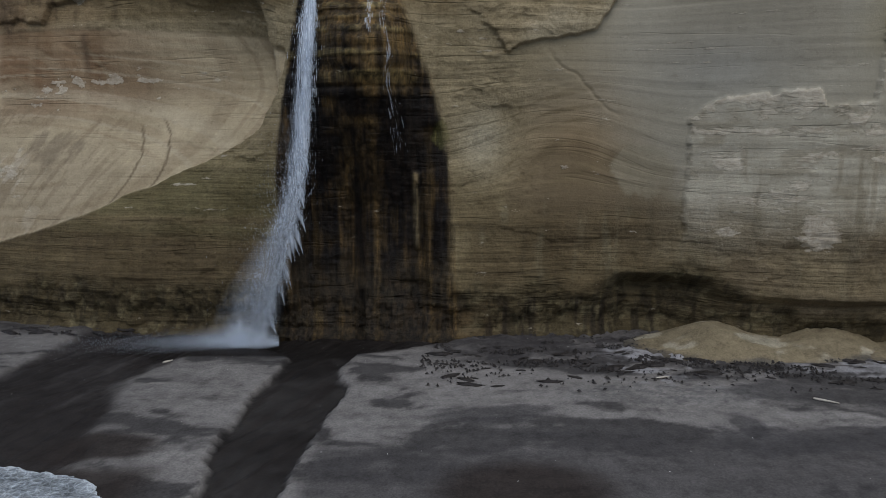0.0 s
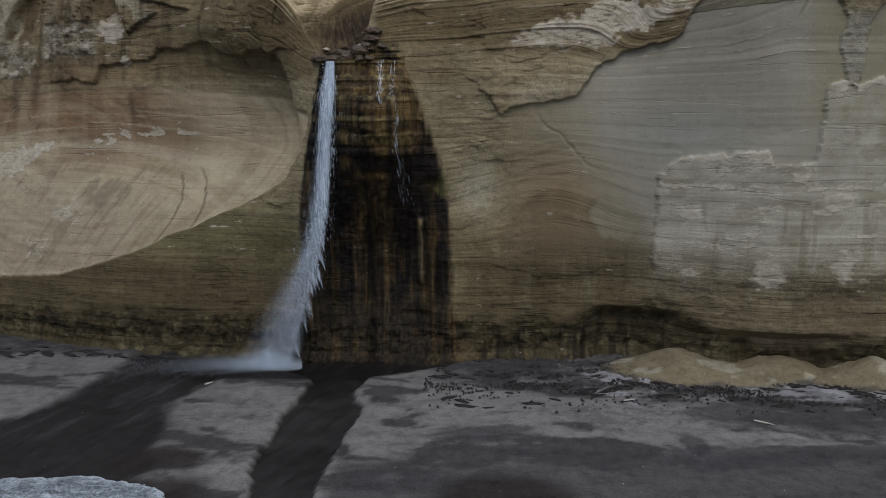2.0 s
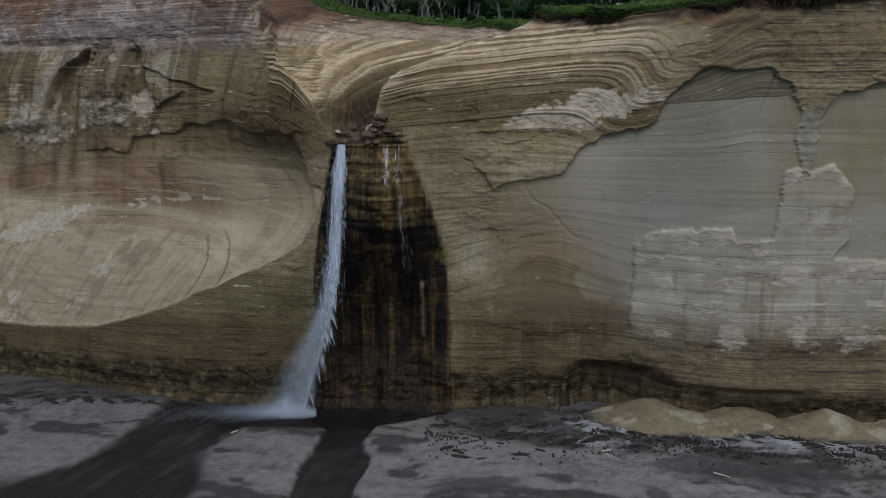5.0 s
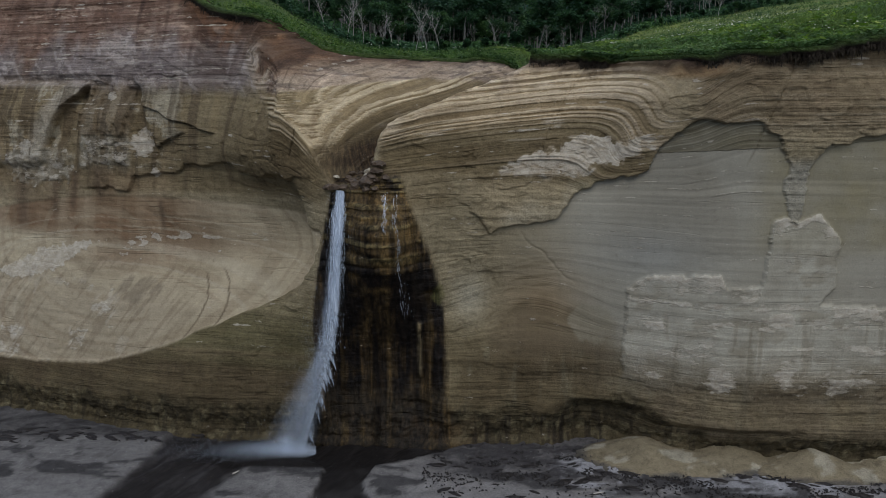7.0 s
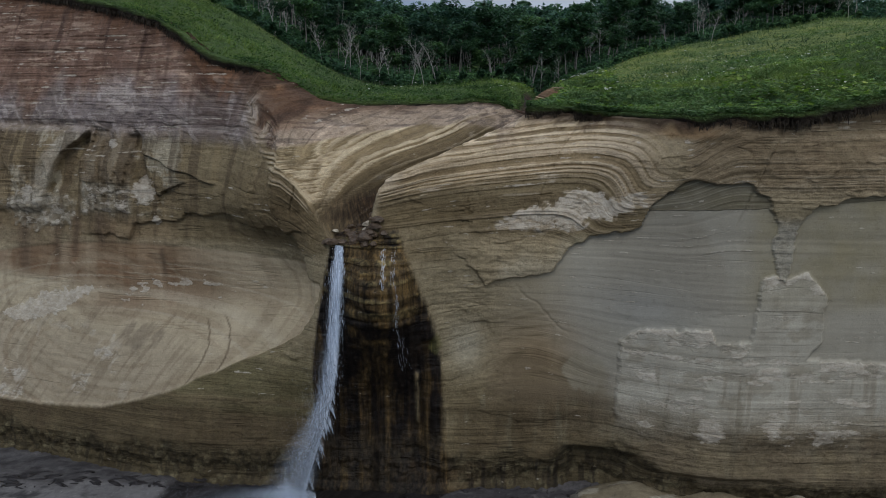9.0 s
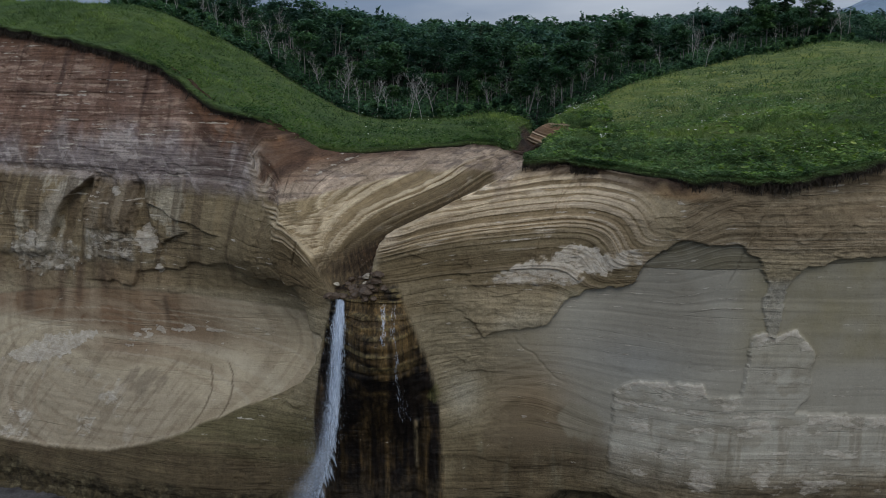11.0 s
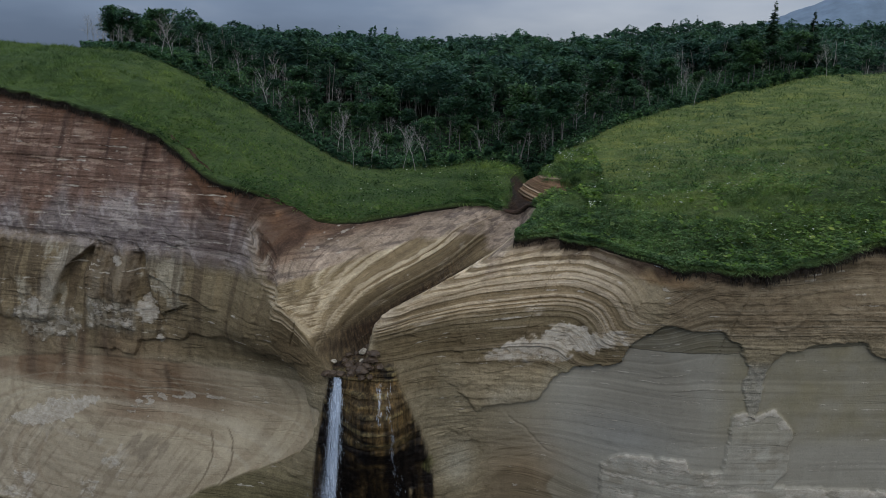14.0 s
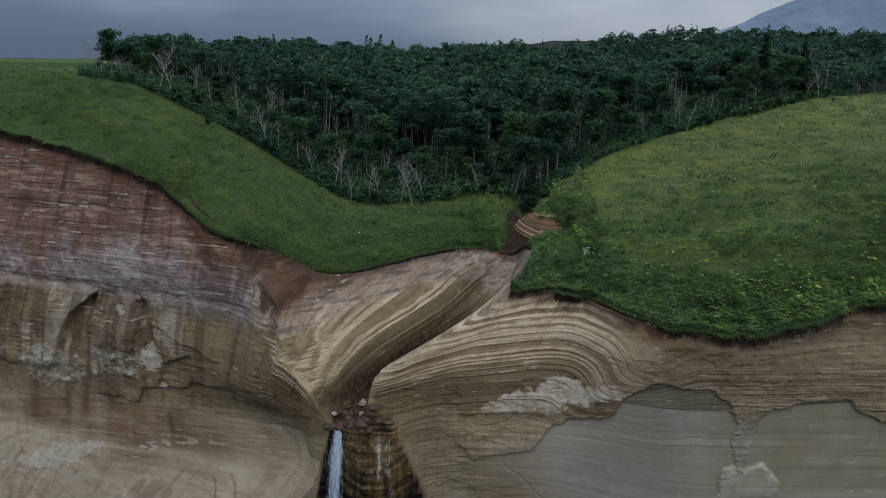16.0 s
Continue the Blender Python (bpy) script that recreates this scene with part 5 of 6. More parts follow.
    tint = blend(tint, (0.045, 0.04, 0.037), wrack_west * (0.7 + 0.4 * fine_tone))
    tint = blend(tint, (0.0125, 0.0105, 0.0095), cut * (0.92 + 0.1 * tone))
    tint = blend(tint, (0.022, 0.018, 0.016), cut * sstep(0.05, 0.35, fbm((x - 0.25 * y) * 2.4, y * 0.3, 4, 169)) * 0.7)
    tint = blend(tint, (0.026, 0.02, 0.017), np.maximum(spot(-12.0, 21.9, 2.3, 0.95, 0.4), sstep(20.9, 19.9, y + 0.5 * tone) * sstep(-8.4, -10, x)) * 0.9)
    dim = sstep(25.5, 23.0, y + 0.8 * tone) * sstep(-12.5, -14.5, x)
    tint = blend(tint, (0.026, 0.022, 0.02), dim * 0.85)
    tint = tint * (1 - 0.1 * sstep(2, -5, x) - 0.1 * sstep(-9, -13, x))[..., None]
    wet = np.clip(cut + pool + 0.6 * wash + low * 0.3 + sstep(22, 20, y) * sstep(-9, -12, x), 0, 1)
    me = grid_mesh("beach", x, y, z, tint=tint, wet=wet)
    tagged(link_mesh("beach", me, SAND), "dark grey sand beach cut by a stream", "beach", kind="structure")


def talus(name, cx, cy, rx, ry, height, seed):
    """A heap of pale fallen sand against the cliff."""
    u, v = np.meshgrid(np.linspace(-1.15, 1.15, 120), np.linspace(-1.15, 1.15, 70))
    r = u * u + v * v
    ridge = 0.72 + 0.34 * np.cos(u * 7.0 + seed) * np.exp(-(v * 1.2) ** 2)
    h = height * np.clip(1 - r, -0.12, 1) ** 1.0 * ridge + 0.08 * fbm(u * 9, v * 9, 4, seed) * (r < 1.1)
    h = np.where(r > 1, height * (1 - r) * 0.8, h)
    x, y = cx + u * rx, cy + v * ry
    z = beach_z(x, y) + h
    tint = np.ones(u.shape + (3,)) * np.array((0.188, 0.152, 0.095))
    tint = blend(tint, (0.29, 0.255, 0.185), sstep(0.1, 0.4, fbm(u * 5, v * 3, 5, seed + 3) + 0.35 * np.exp(-((u + 0.1) / 0.2) ** 2 - ((v + 0.3) / 0.3) ** 2)))
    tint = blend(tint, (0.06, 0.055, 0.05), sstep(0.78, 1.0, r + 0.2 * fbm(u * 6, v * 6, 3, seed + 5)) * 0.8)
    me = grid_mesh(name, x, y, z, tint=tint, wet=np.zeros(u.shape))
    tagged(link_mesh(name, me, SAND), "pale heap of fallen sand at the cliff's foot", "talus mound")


def sea():
    x1 = spread(-40, 8, 0.17, 4000)
    y1 = np.concatenate([16 - np.geomspace(0.2, 3800, 50)[::-1], np.arange(16, 23, 0.14)])
    x, y = np.meshgrid(x1, y1)
    front = 20.5 + 0.7 * fbm(x / 1.6, x * 0, 6, 171, 0.6) - 6.0 * sstep(-14.0, -4.5, x) ** 1.3 - 0.03 * np.minimum(x + 15, 0)
    d = front - y
    reach = np.exp(-(d / 2.6) ** 2)
    z = beach_z(x, y) + 0.02 + 0.06 * reach * sstep(-0.1, 0.5, d) + 0.07 * fbm(x * 1.5, y * 1.5, 4, 173)
    z = np.where(y < 14, -0.55 + 0.1 * fbm(x / 4, y / 3, 3, 175), z)
    z = z - 0.4 * sstep(0.15, -0.35, d)
    me = grid_mesh("water", x, y, z, foam=np.clip(0.5 * np.exp(-np.maximum(d, 0) / 0.12) + 0.62 * np.exp(-np.maximum(d, 0) / 3.5) + 0.3 * sstep(0.5, 2.5, d) + 0.1, 0, 1))
    tagged(link_mesh("water", me, SEA), "shallow sea with a foaming wave running up the sand", "sea", kind="structure")


# ---------------------------------------------------------------- trees
def tube(points, radii, sides=5):
    points, verts, faces = [Vector(p) for p in points], [], []
    for i, (p, r) in enumerate(zip(points, radii)):
        d = (points[min(i + 1, len(points) - 1)] - points[max(i - 1, 0)]).normalized()
        a = d.orthogonal().normalized()
        b = d.cross(a)
        verts += [p + (a * math.cos(k * math.tau / sides) + b * math.sin(k * math.tau / sides)) * r for k in range(sides)]
        if i:
            o = (i - 1) * sides
            faces += [(o + k, o + (k + 1) % sides, o + sides + (k + 1) % sides, o + sides + k) for k in range(sides)]
    return np.array([v[:] for v in verts]), np.array(faces)


def joined(pieces):
    verts, faces, o = [], [], 0
    for v, f in pieces:
        verts.append(v)
        faces.append(f + o)
        o += len(v)
    return np.concatenate(verts), np.concatenate(faces)


def bent(rng, start, way, length, n=5, wander=0.18, rise=0.0):
    p, d, out = Vector(start), Vector(way).normalized(), [Vector(start)]
    for _ in range(n):
        d = (d + Vector((rng.uniform(-1, 1), rng.uniform(-1, 1), rng.uniform(-1, 1))) * wander + Vector((0, 0, rise))).normalized()
        p = p + d * length / n
        out.append(p.copy())
    return out


def skeleton(seed, height, limbs, low=0.4, flat=0.5, thick=0.018, twigs=2):
    """Trunk and limbs as tapered tubes, and the limbs' tips."""
    rng = random.Random(seed)
    stem = bent(rng, (0, 0, -0.3), (rng.uniform(-0.15, 0.15), rng.uniform(-0.15, 0.15), 1), height * 0.9 + 0.3, 7, 0.09)
    r0 = height * thick
    pieces, tips = [tube(stem, [r0 * (1 - 0.11 * i) for i in range(8)], 6)], [stem[-1]]
    for k in range(limbs):
        f = low + (0.95 - low) * (k + rng.random()) / limbs
        i = min(int(f * 7), 6)
        at = stem[i].lerp(stem[i + 1], f * 7 - i)
        a = k * 2.4 + rng.uniform(-0.5, 0.5)
        way = (math.cos(a), math.sin(a), flat + rng.uniform(-0.1, 0.5))
        limb = bent(rng, at, way, height * rng.uniform(0.24, 0.4) * (1.15 - 0.5 * f), 4, 0.22, 0.08)
        r = r0 * (0.62 - 0.35 * f)
        pieces.append(tube(limb, [r, r * 0.8, r * 0.6, r * 0.42, r * 0.2], 4))
        tips.append(limb[-1])
        for _ in range(twigs):
            j = rng.choice((1, 2, 3))
            twig = bent(rng, limb[j], (rng.uniform(-1, 1), rng.uniform(-1, 1), rng.uniform(0, 0.9)), height * rng.uniform(0.08, 0.18), 2, 0.3, 0.1)
            pieces.append(tube(twig, [r * 0.4, r * 0.28, r * 0.1], 3))
            tips.append(twig[-1])
    return joined(pieces), tips


def cards(rng, centres, sizes, flat=0.6):
    """Small bent leaf sprays, one quad each."""
    n = len(centres)
    a = rng.normal(size=(n, 3))
    a[:, 2] *= 1 - flat
    a /= np.linalg.norm(a, axis=1)[:, None]
    up = rng.normal(size=(n, 3)) * 0.55 + np.array((0, 0, 1.0))
    b = np.cross(up, a)
    b /= np.linalg.norm(b, axis=1)[:, None]
    s = np.asarray(sizes)[:, None]
    v = np.stack([centres - a * s, centres - b * s * 0.55, centres + a * s, centres + b * s * 0.55], 1)
    v[:, 1::2, 2] -= s * 0.25
    return v.reshape(-1, 3), np.arange(n * 4).reshape(-1, 4)


def sprigs(rng, centres, sizes):
    """Small leaf sprigs, one triangle each, lying more or less level."""
    n = len(centres)
    a = rng.random(n) * math.tau
    s = np.asarray(sizes)
    v = []
    for k in range(3):
        b = a + k * math.tau / 3 + rng.uniform(-0.4, 0.4, n)
        v.append(centres + np.stack([np.cos(b) * s, np.sin(b) * s, rng.normal(size=n) * s * 0.45], 1))
    return np.stack(v, 1).reshape(-1, 3), np.arange(n * 3).reshape(-1, 3)


def crown_mesh(seed, tips, height, per_tip, card):
    rng = np.random.default_rng(seed)
    c = []
    for t in tips:
        r = height * rng.uniform(0.1, 0.19)
        p = rng.normal(size=(per_tip, 3))
        p /= np.linalg.norm(p, axis=1)[:, None]
        p *= (rng.random((per_tip, 1)) ** 0.45) * r
        p[:, 2] = p[:, 2] * 0.5 + 0.12 * r
        c.append(p + np.array(t[:]))
    c = np.concatenate(c)
    return raw_mesh("crown", *sprigs(rng, c, rng.uniform(0.6, 1.3, len(c)) * card))


def spruce_points(seed, height, count):
    rng = np.random.default_rng(seed)
    f = 1 - np.sqrt(1 - rng.random(count))
    tier = f
    a = rng.random(count) * math.tau
    r = (1.01 - np.clip(tier, 0, 1)) ** 1.15 * height * 0.34 * np.sqrt(rng.random(count)) * (0.7 + 0.3 * np.cos(a * 5 + tier * 9)) * (0.75 + 0.35 * np.abs(np.cos(tier * 24)))
    return np.stack([np.cos(a) * r, np.sin(a) * r, height * (0.12 + 0.88 * np.clip(tier, 0, 1)) - r * 0.35], 1)


def spruce_shape(seed, height, count, card):
    rng = np.random.default_rng(seed + 1)
    c = spruce_points(seed, height, count)
    return sprigs(rng, c, rng.uniform(0.6, 1.2, count) * card * (1.2 - 0.6 * c[:, 2] / height))


def tree_thing(name, label, seed, height, kind):
    """One tree as an Empty with its trunk and crown."""
    thing = tagged(new(name), label, "tree", "trees of the wood")
    if kind == "spruce":
        v, f = tube([(0, 0, -0.3), (0, 0, height * 0.5), (0, 0, height)], [height * 0.018, height * 0.012, 0.01], 5)
        link_mesh("trunk", raw_mesh("trunk", v, f, True), GREY_BARK, thing)
        link_mesh("crown", raw_mesh("crown", *spruce_shape(seed, height, 900, 0.34)), SPRUCE_LEAF, thing)
        return thing
    bare = kind == "bare"
    (v, f), tips = skeleton(seed, height, 11 if bare else 8, 0.35 if bare else (0.7 if height > 7.5 else 0.45), 0.9 if bare else 0.35, 0.0095 if bare else 0.016, 5 if bare else 2)
    link_mesh("trunk", raw_mesh("trunk", v, f, True), PALE_BARK if bare else GREY_BARK, thing)
    if not bare:
        link_mesh("crown", crown_mesh(seed, tips, height, 56 if height > 7.5 else 66, 0.215), TREE_LEAF, thing)
    return thing


def stand(x, y, turn=0.0, size=1.0, sunk=0.05):
    return pose(x, y, float(land_z(x, y)[0]) - sunk, 0, 0, turn) @ Matrix.Scale(size, 4)


def forest():
    rng = random.Random(5)
    kinds = [tree_thing("birch_tree", "slim birch with pale trunk and dark green crown", 11, 7.8, "birch"),
             tree_thing("birch_tree", "slim birch with pale trunk and dark green crown", 12, 8.2, "birch"),
             tree_thing("oak_tree", "gnarled broadleaf tree with flat spreading crown", 13, 6.6, "oak"),
             tree_thing("oak_tree", "gnarled broadleaf tree with flat spreading crown", 14, 7.2, "oak"),
             tree_thing("oak_tree", "low broadleaf tree with dense dark crown", 15, 5.6, "oak"),
             tree_thing("spruce_tree", "dark narrow spruce in the wood", 16, 8.0, "spruce"),
             tree_thing("bare_tree", "leafless grey tree standing among green ones", 17, 6.6, "bare"),
             tree_thing("bare_tree", "leafless grey tree standing among green ones", 18, 7.4, "bare")]
    weights = (6, 6, 4, 4, 5, 0.4, 3.6, 3.6)
    used = set()
    spots, far = [], []
    for i in range(-75, 110):
        for j in range(0, 84):
            x = i * 2.7 + rng.uniform(-1.1, 1.1)
            y = 58 + j * 2.7 + rng.uniform(-1.1, 1.1)
            inside = y - float(wood_edge(x))
            if inside < 0.6 or abs(x) > 0.66 * (y + 10) + 6 or y > (235 if x > 5 else 190):
                continue
            if 4 < inside < 22 and float(fbm(x / 6.0, y / 6.0, 2, 181)[0]) < -0.33:
                continue
            (spots if inside < 15 and abs(x) < 62 else far).append((inside, x, y))
    spots.sort()
    far += spots[330:]
    for inside, x, y in spots[:330]:
        k = rng.choices(range(8), weights)[0]
        if inside < 3 and k == 5:
            k = 4
        m = stand(x, y, rng.uniform(0, 360), rng.uniform(0.65, 1.2) * (0.8 if inside < 2.5 else 1.0) * (0.78 if x < -18 else 1.0))
        if k in used:
            copy_thing(kinds[k], m)
        else:
            kinds[k].matrix_basis = m
            used.add(k)
    # the woods beyond, too many to count: crowns of small leaf clumps on rounded boughs
    nrng = np.random.default_rng(9)
    shapes = []
    for q in range(8):
        clumps = []
        boughs = 11 if q < 4 else 8
        for k in range(boughs):
            ang, out = k * 2.4 + nrng.uniform(-0.4, 0.4), 1.75 * math.sqrt(k / boughs) * nrng.uniform(0.8, 1.15)
            r = nrng.uniform(0.6, 1.05)
            p = nrng.normal(size=(62 if q < 4 else 40, 3))
            p[:, 2] = np.abs(p[:, 2]) - 0.25
            p /= np.linalg.norm(p, axis=1)[:, None]
            p *= (r, r, r * 0.62) * nrng.uniform(0.8, 1.08, (len(p), 1))
            clumps.append(p + (out * math.cos(ang), out * math.sin(ang), 6.3 - 0.42 * out * out - (1.6 if k % 4 == 3 else 0.0) + nrng.uniform(-0.35, 0.35)))
        c = np.concatenate(clumps)
        shapes.append(sprigs(nrng, c, nrng.uniform(0.12, 0.27, len(c)) * (1.0 if q < 4 else 1.35)))
    for q in range(2):
        c = spruce_points(40 + q, 8.2, 420)
        shapes.append(sprigs(nrng, c, nrng.uniform(0.16, 0.34, len(c))))
    leaves, trunks, pale_trunks = [], [], []
    for inside, x, y in far:
        if y > 130 and rng.random() < (0.35 if y < 190 else 0.6):
            continue
        near_wood = y < 112 and inside < 45
        k = rng.choices(range(10), (4, 4, 4, 4, 0, 0, 0, 0, 0.25, 0.25) if near_wood else (0, 0, 0, 0, 5, 5, 5, 5, 1.0, 1.0))[0]
        a, size = rng.uniform(0, math.tau), rng.uniform(0.6, 1.3) * (0.76 if x < -18 else 1.0) * (0.85 if x > 30 else 1.0)
        v, f = shapes[k]
        z0 = float(land_z(x, y)[0])
        deep = 2.2 if y > 95 else 0.0
        size *= 1 + 0.1 * deep
        ca, sa = math.cos(a) * size, math.sin(a) * size
        w = np.stack([v[:, 0] * ca - v[:, 1] * sa + x, v[:, 0] * sa + v[:, 1] * ca + y, v[:, 2] * size + z0 - 0.3 - deep], 1)
        leaves.append((w, f))
        if y < 150 and k < 8 and rng.random() < (0.95 if x < 12 else 0.5):
            for _ in range(rng.choice((1, 1, 2))):
                tx, ty = x + rng.uniform(-1.3, 1.3), y - rng.uniform(0.2, 2.0)
                pale = rng.random() < 0.3
                (pale_trunks if pale else trunks).append(tube([(tx, ty, z0 - 0.3), (tx + rng.uniform(-0.4, 0.4), ty, z0 + 2.6), (tx + rng.uniform(-0.8, 0.8), ty, z0 + rng.uniform(4.4, 6.3) * (0.72 if x < -18 else 1.0))], [0.075, 0.055, 0.02], 4))
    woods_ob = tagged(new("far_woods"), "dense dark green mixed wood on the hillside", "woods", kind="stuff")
    link_mesh("foliage", raw_mesh("foliage", *joined(leaves)), HAZED_LEAF, woods_ob)
    link_mesh("trunks", raw_mesh("trunks", *joined(trunks), True), GREY_BARK, woods_ob)
    link_mesh("pale_trunks", raw_mesh("pale_trunks", *joined(pale_trunks), True), PALE_BARK, woods_ob, "pale dead trunks")


def lone_trees():
    white = tree_thing("dead_birch", "bare white birch at the edge of the wood", 31, 5.2, "bare")
    white.matrix_basis = stand(-1.6, 61.6, 20, 1.0)
    for x, y, a, h in ((-2.9, 62.2, 130, 0.8), (-7.8, 60.6, 75, 0.75), (-6.1, 62.0, 240, 0.8), (-5.0, 62.8, 300, 0.75), (-0.4, 62.9, 10, 0.9),
                       (-12.2, 65.0, 40, 0.8), (21.2, 79.5, 90, 0.9), (33.8, 81.8, 200, 0.8), (28.5, 82.2, 310, 0.65), (56.5, 92.5, 15, 0.95), (54.8, 93.0, 150, 0.8),
                       (-27.5, 68.2, 60, 1.0), (-29.0, 68.4, 190, 1.1), (-43.0, 86.5, 100, 0.9), (5.5, 66.5, 25, 0.7), (-9.8, 63.6, 220, 0.9), (-17.0, 66.0, 310, 1.0)):
        copy_thing(white, stand(x, y, a, h))
    dense = tree_thing("shrub", "low leafy shrub at the wood's edge", 33, 2.6, "oak")
    dense["category"], dense["group"] = "shrub", "shrubs along the wood"
    first = True
    rng = random.Random(8)
    for _ in range(105):
        x = rng.uniform(-36, 62)
        m = stand(x, float(wood_edge(x)) + rng.gauss(-0.5, 1.1), rng.uniform(0, 360), rng.uniform(0.4, 1.15))
        if first:
            dense.matrix_basis, first = m, False
        else:
            copy_thing(dense, m)
    for x, y, q in ((5.8, 64.6, 1.3), (12.6, 65.4, 1.4), (7.0, 66.5, 1.6), (11.6, 67.2, 1.6), (4.2, 64.0, 1.0)):
        copy_thing(dense, stand(x, y, x * 50, q))
    for x, y in ((27, 72), (31, 60), (44, 78)):
        copy_thing(dense, stand(x, y, x * 40, 0.4, 0.45))


# ---------------------------------------------------------------- meadow plants
def meadow():
    rng = np.random.default_rng(21)

    def scatter(n, far, west=-46, east=36, power=1.6):
        s = rng.uniform(west, east, n)
        b = -0.45 + far * rng.random(n) ** power
        x, y, z = ground_point(s, b)
        keep = (woods(x, y) < 0.4) & (notch(x, y) < 0.35)
        return x[keep], y[keep], z[keep], b[keep]

    # blades: narrow upright triangles; the hill grass farther back is paler and longer
    for name, label, mat, n, lo, far_to, power in (("meadow_grass", "long green meadow grass on the clifftop", GRASS_LEAF, 190000, -0.45, 30, 1.2),
                                                   ("hill_grass", "pale green grass on the slopes behind", DRY_LEAF, 240000, 5.0, 160, 1.7)):
        s = rng.uniform(-75 if lo > 0 else -46, 75 if lo > 0 else 40, n)
        b = lo + far_to * rng.random(n) ** power
        x, y, z = ground_point(s, b)
        pale = sstep(14, 30, b + 6 * fbm(x / 6, y / 6, 2, 203) + 14 * sstep(10, 24, x))
        keep = (woods(x, y) < 0.4) & (notch(x, y) < 0.35) & (rng.random(n) < (pale * (0.6 + 0.4 * sstep(-8, 6, x)) if lo > 0 else sstep(32, 16, b) * (1 - 0.7 * pale)))
        if lo < 0:
            keep &= rng.random(n) < 0.45 + 0.55 * sstep(2, 9, x)
        x, y, z, b = x[keep], y[keep], z[keep], b[keep]
        n = len(x)
        a = rng.random(n) * math.tau
        far = 1 + np.maximum(b, 0) / 90
        tuft = 0.45 + 1.25 * sstep(-0.2, 0.4, fbm(x / 1.3, y / 1.3, 4, 225))
        h = rng.uniform(0.15, 0.36, n) * tuft * np.where(b < 0.4, 0.7, 1.0) * np.sqrt(far)
        w = rng.uniform(0.02, 0.05, n) * far
        lean = rng.normal(size=(n, 2)) * 0.36
        lean[:, 1] -= np.where(b < 0.3, 0.35, 0.0)
        base = np.stack([x, y, z - 0.05], 1)
        side = np.stack([np.cos(a) * w, np.sin(a) * w, np.zeros(n)], 1)
        tip = base + np.stack([lean[:, 0], lean[:, 1], np.where(b < 0.1, -0.5, 1.0) * h], 1)
        me = raw_mesh(name, np.stack([base - side, base + side, tip], 1).reshape(-1, 3), np.arange(3 * n).reshape(-1, 3))
        tagged(link_mesh(name, me, mat), label, "grass", kind="stuff")

    # broad leaves, thickest along the rim and on the low ground by the gully
    x, y, z, b = scatter(170000, 60, -24, 40, 1.6)
    keep = rng.random(len(x)) < sstep(58, 8, b) * (0.2 + 0.8 * sstep(-24, -12, x)) * sstep(-0.25, 0.25, fbm(x / 4, y / 4, 3, 201) + 0.35 * sstep(8, 2, b))
    x, y, z, b = x[keep], y[keep], z[keep], b[keep]
    c = np.stack([x, y, z + rng.uniform(0.05, 0.35, len(x))], 1)
    west = x < 6 + 2 * fbm(x / 4, y / 4, 3, 207)
    for side, mat, label in ((~west, BROAD_LEAF, "broad green butterbur leaves along the cliff edge"), (west, SHADED_LEAF, "deep green herbs on the slope above the gully, shade in their colour")):
        me = raw_mesh("butterbur", *cards(rng, c[side], rng.uniform(0.05, 0.14, int(side.sum())), 0.75))
        tagged(link_mesh("butterbur", me, mat), label, "herbs", kind="stuff")

    # single big leaves that stand out of the carpet, as shallow six-sided dishes
    x, y, z, b = scatter(10500, 34, -7, 40, 1.3)
    keep = rng.random(len(x)) < (0.12 + 0.88 * sstep(0.0, 0.35, fbm(x / 3.5, y / 3.5, 3, 209) + 0.3 * sstep(9, 2, b))) * sstep(32, 10, b) * sstep(4, 11, x)
    x, y, z = x[keep], y[keep], z[keep]
    n = len(x)
    q = 0.06 + 0.13 * rng.random(n) ** 2
    tilt = rng.normal(size=(n, 2)) * 0.3
    turn = rng.random(n) * math.tau
    ring = []
    for k in range(6):
        a = turn + k * math.tau / 6
        dx, dy = np.cos(a) * q, np.sin(a) * q
        ring.append(np.stack([x + dx, y + dy, z + 0.33 + 0.25 * q + tilt[:, 0] * dx + tilt[:, 1] * dy], 1))
    middle = np.stack([x, y, z + 0.33], 1)
    v = np.stack([*ring, middle], 1).reshape(-1, 3)
    o = np.arange(n)[:, None] * 7
    f = np.concatenate([o + np.array((k, (k + 1) % 6, 6)) for k in range(6)])
    tagged(link_mesh("large_leaves", raw_mesh("large_leaves", v, f), BIG_LEAF), "large round pale green leaves standing out of the meadow", "herbs", kind="stuff")

    # ferns and saplings on the wood's floor
    x = rng.uniform(-46, 70, 36000)
    y = wood_edge(x) - 1.0 + 22 * rng.random(len(x)) ** 1.5
    c = np.stack([x, y, land_z(x, y) + 0.9 * rng.random(len(x)) ** 1.5], 1)
    me = raw_mesh("undergrowth", *cards(rng, c, rng.uniform(0.13, 0.34, len(x)), 0.6))
    tagged(link_mesh("undergrowth", me, TREE_LEAF), "dark ferns and saplings under the trees", "undergrowth", kind="stuff")

    x, y, z, b = scatter(1600, 40, -14, 30, 1.0)
    keep = fbm(x / 5, y / 5, 3, 205) > 0.05
    c = np.stack([x, y, z + 0.6], 1)[keep]
    me = raw_mesh("white_flowers", *cards(rng, c, rng.uniform(0.05, 0.1, len(c)), 0.9))
    tagged(link_mesh("white_flowers", me, FLOWER), "scattered small white umbel flowers in the grass", "flowers", kind="stuff")

    # roots and dead grass hanging under the turf
    s = rng.uniform(-45, 35, 9000)
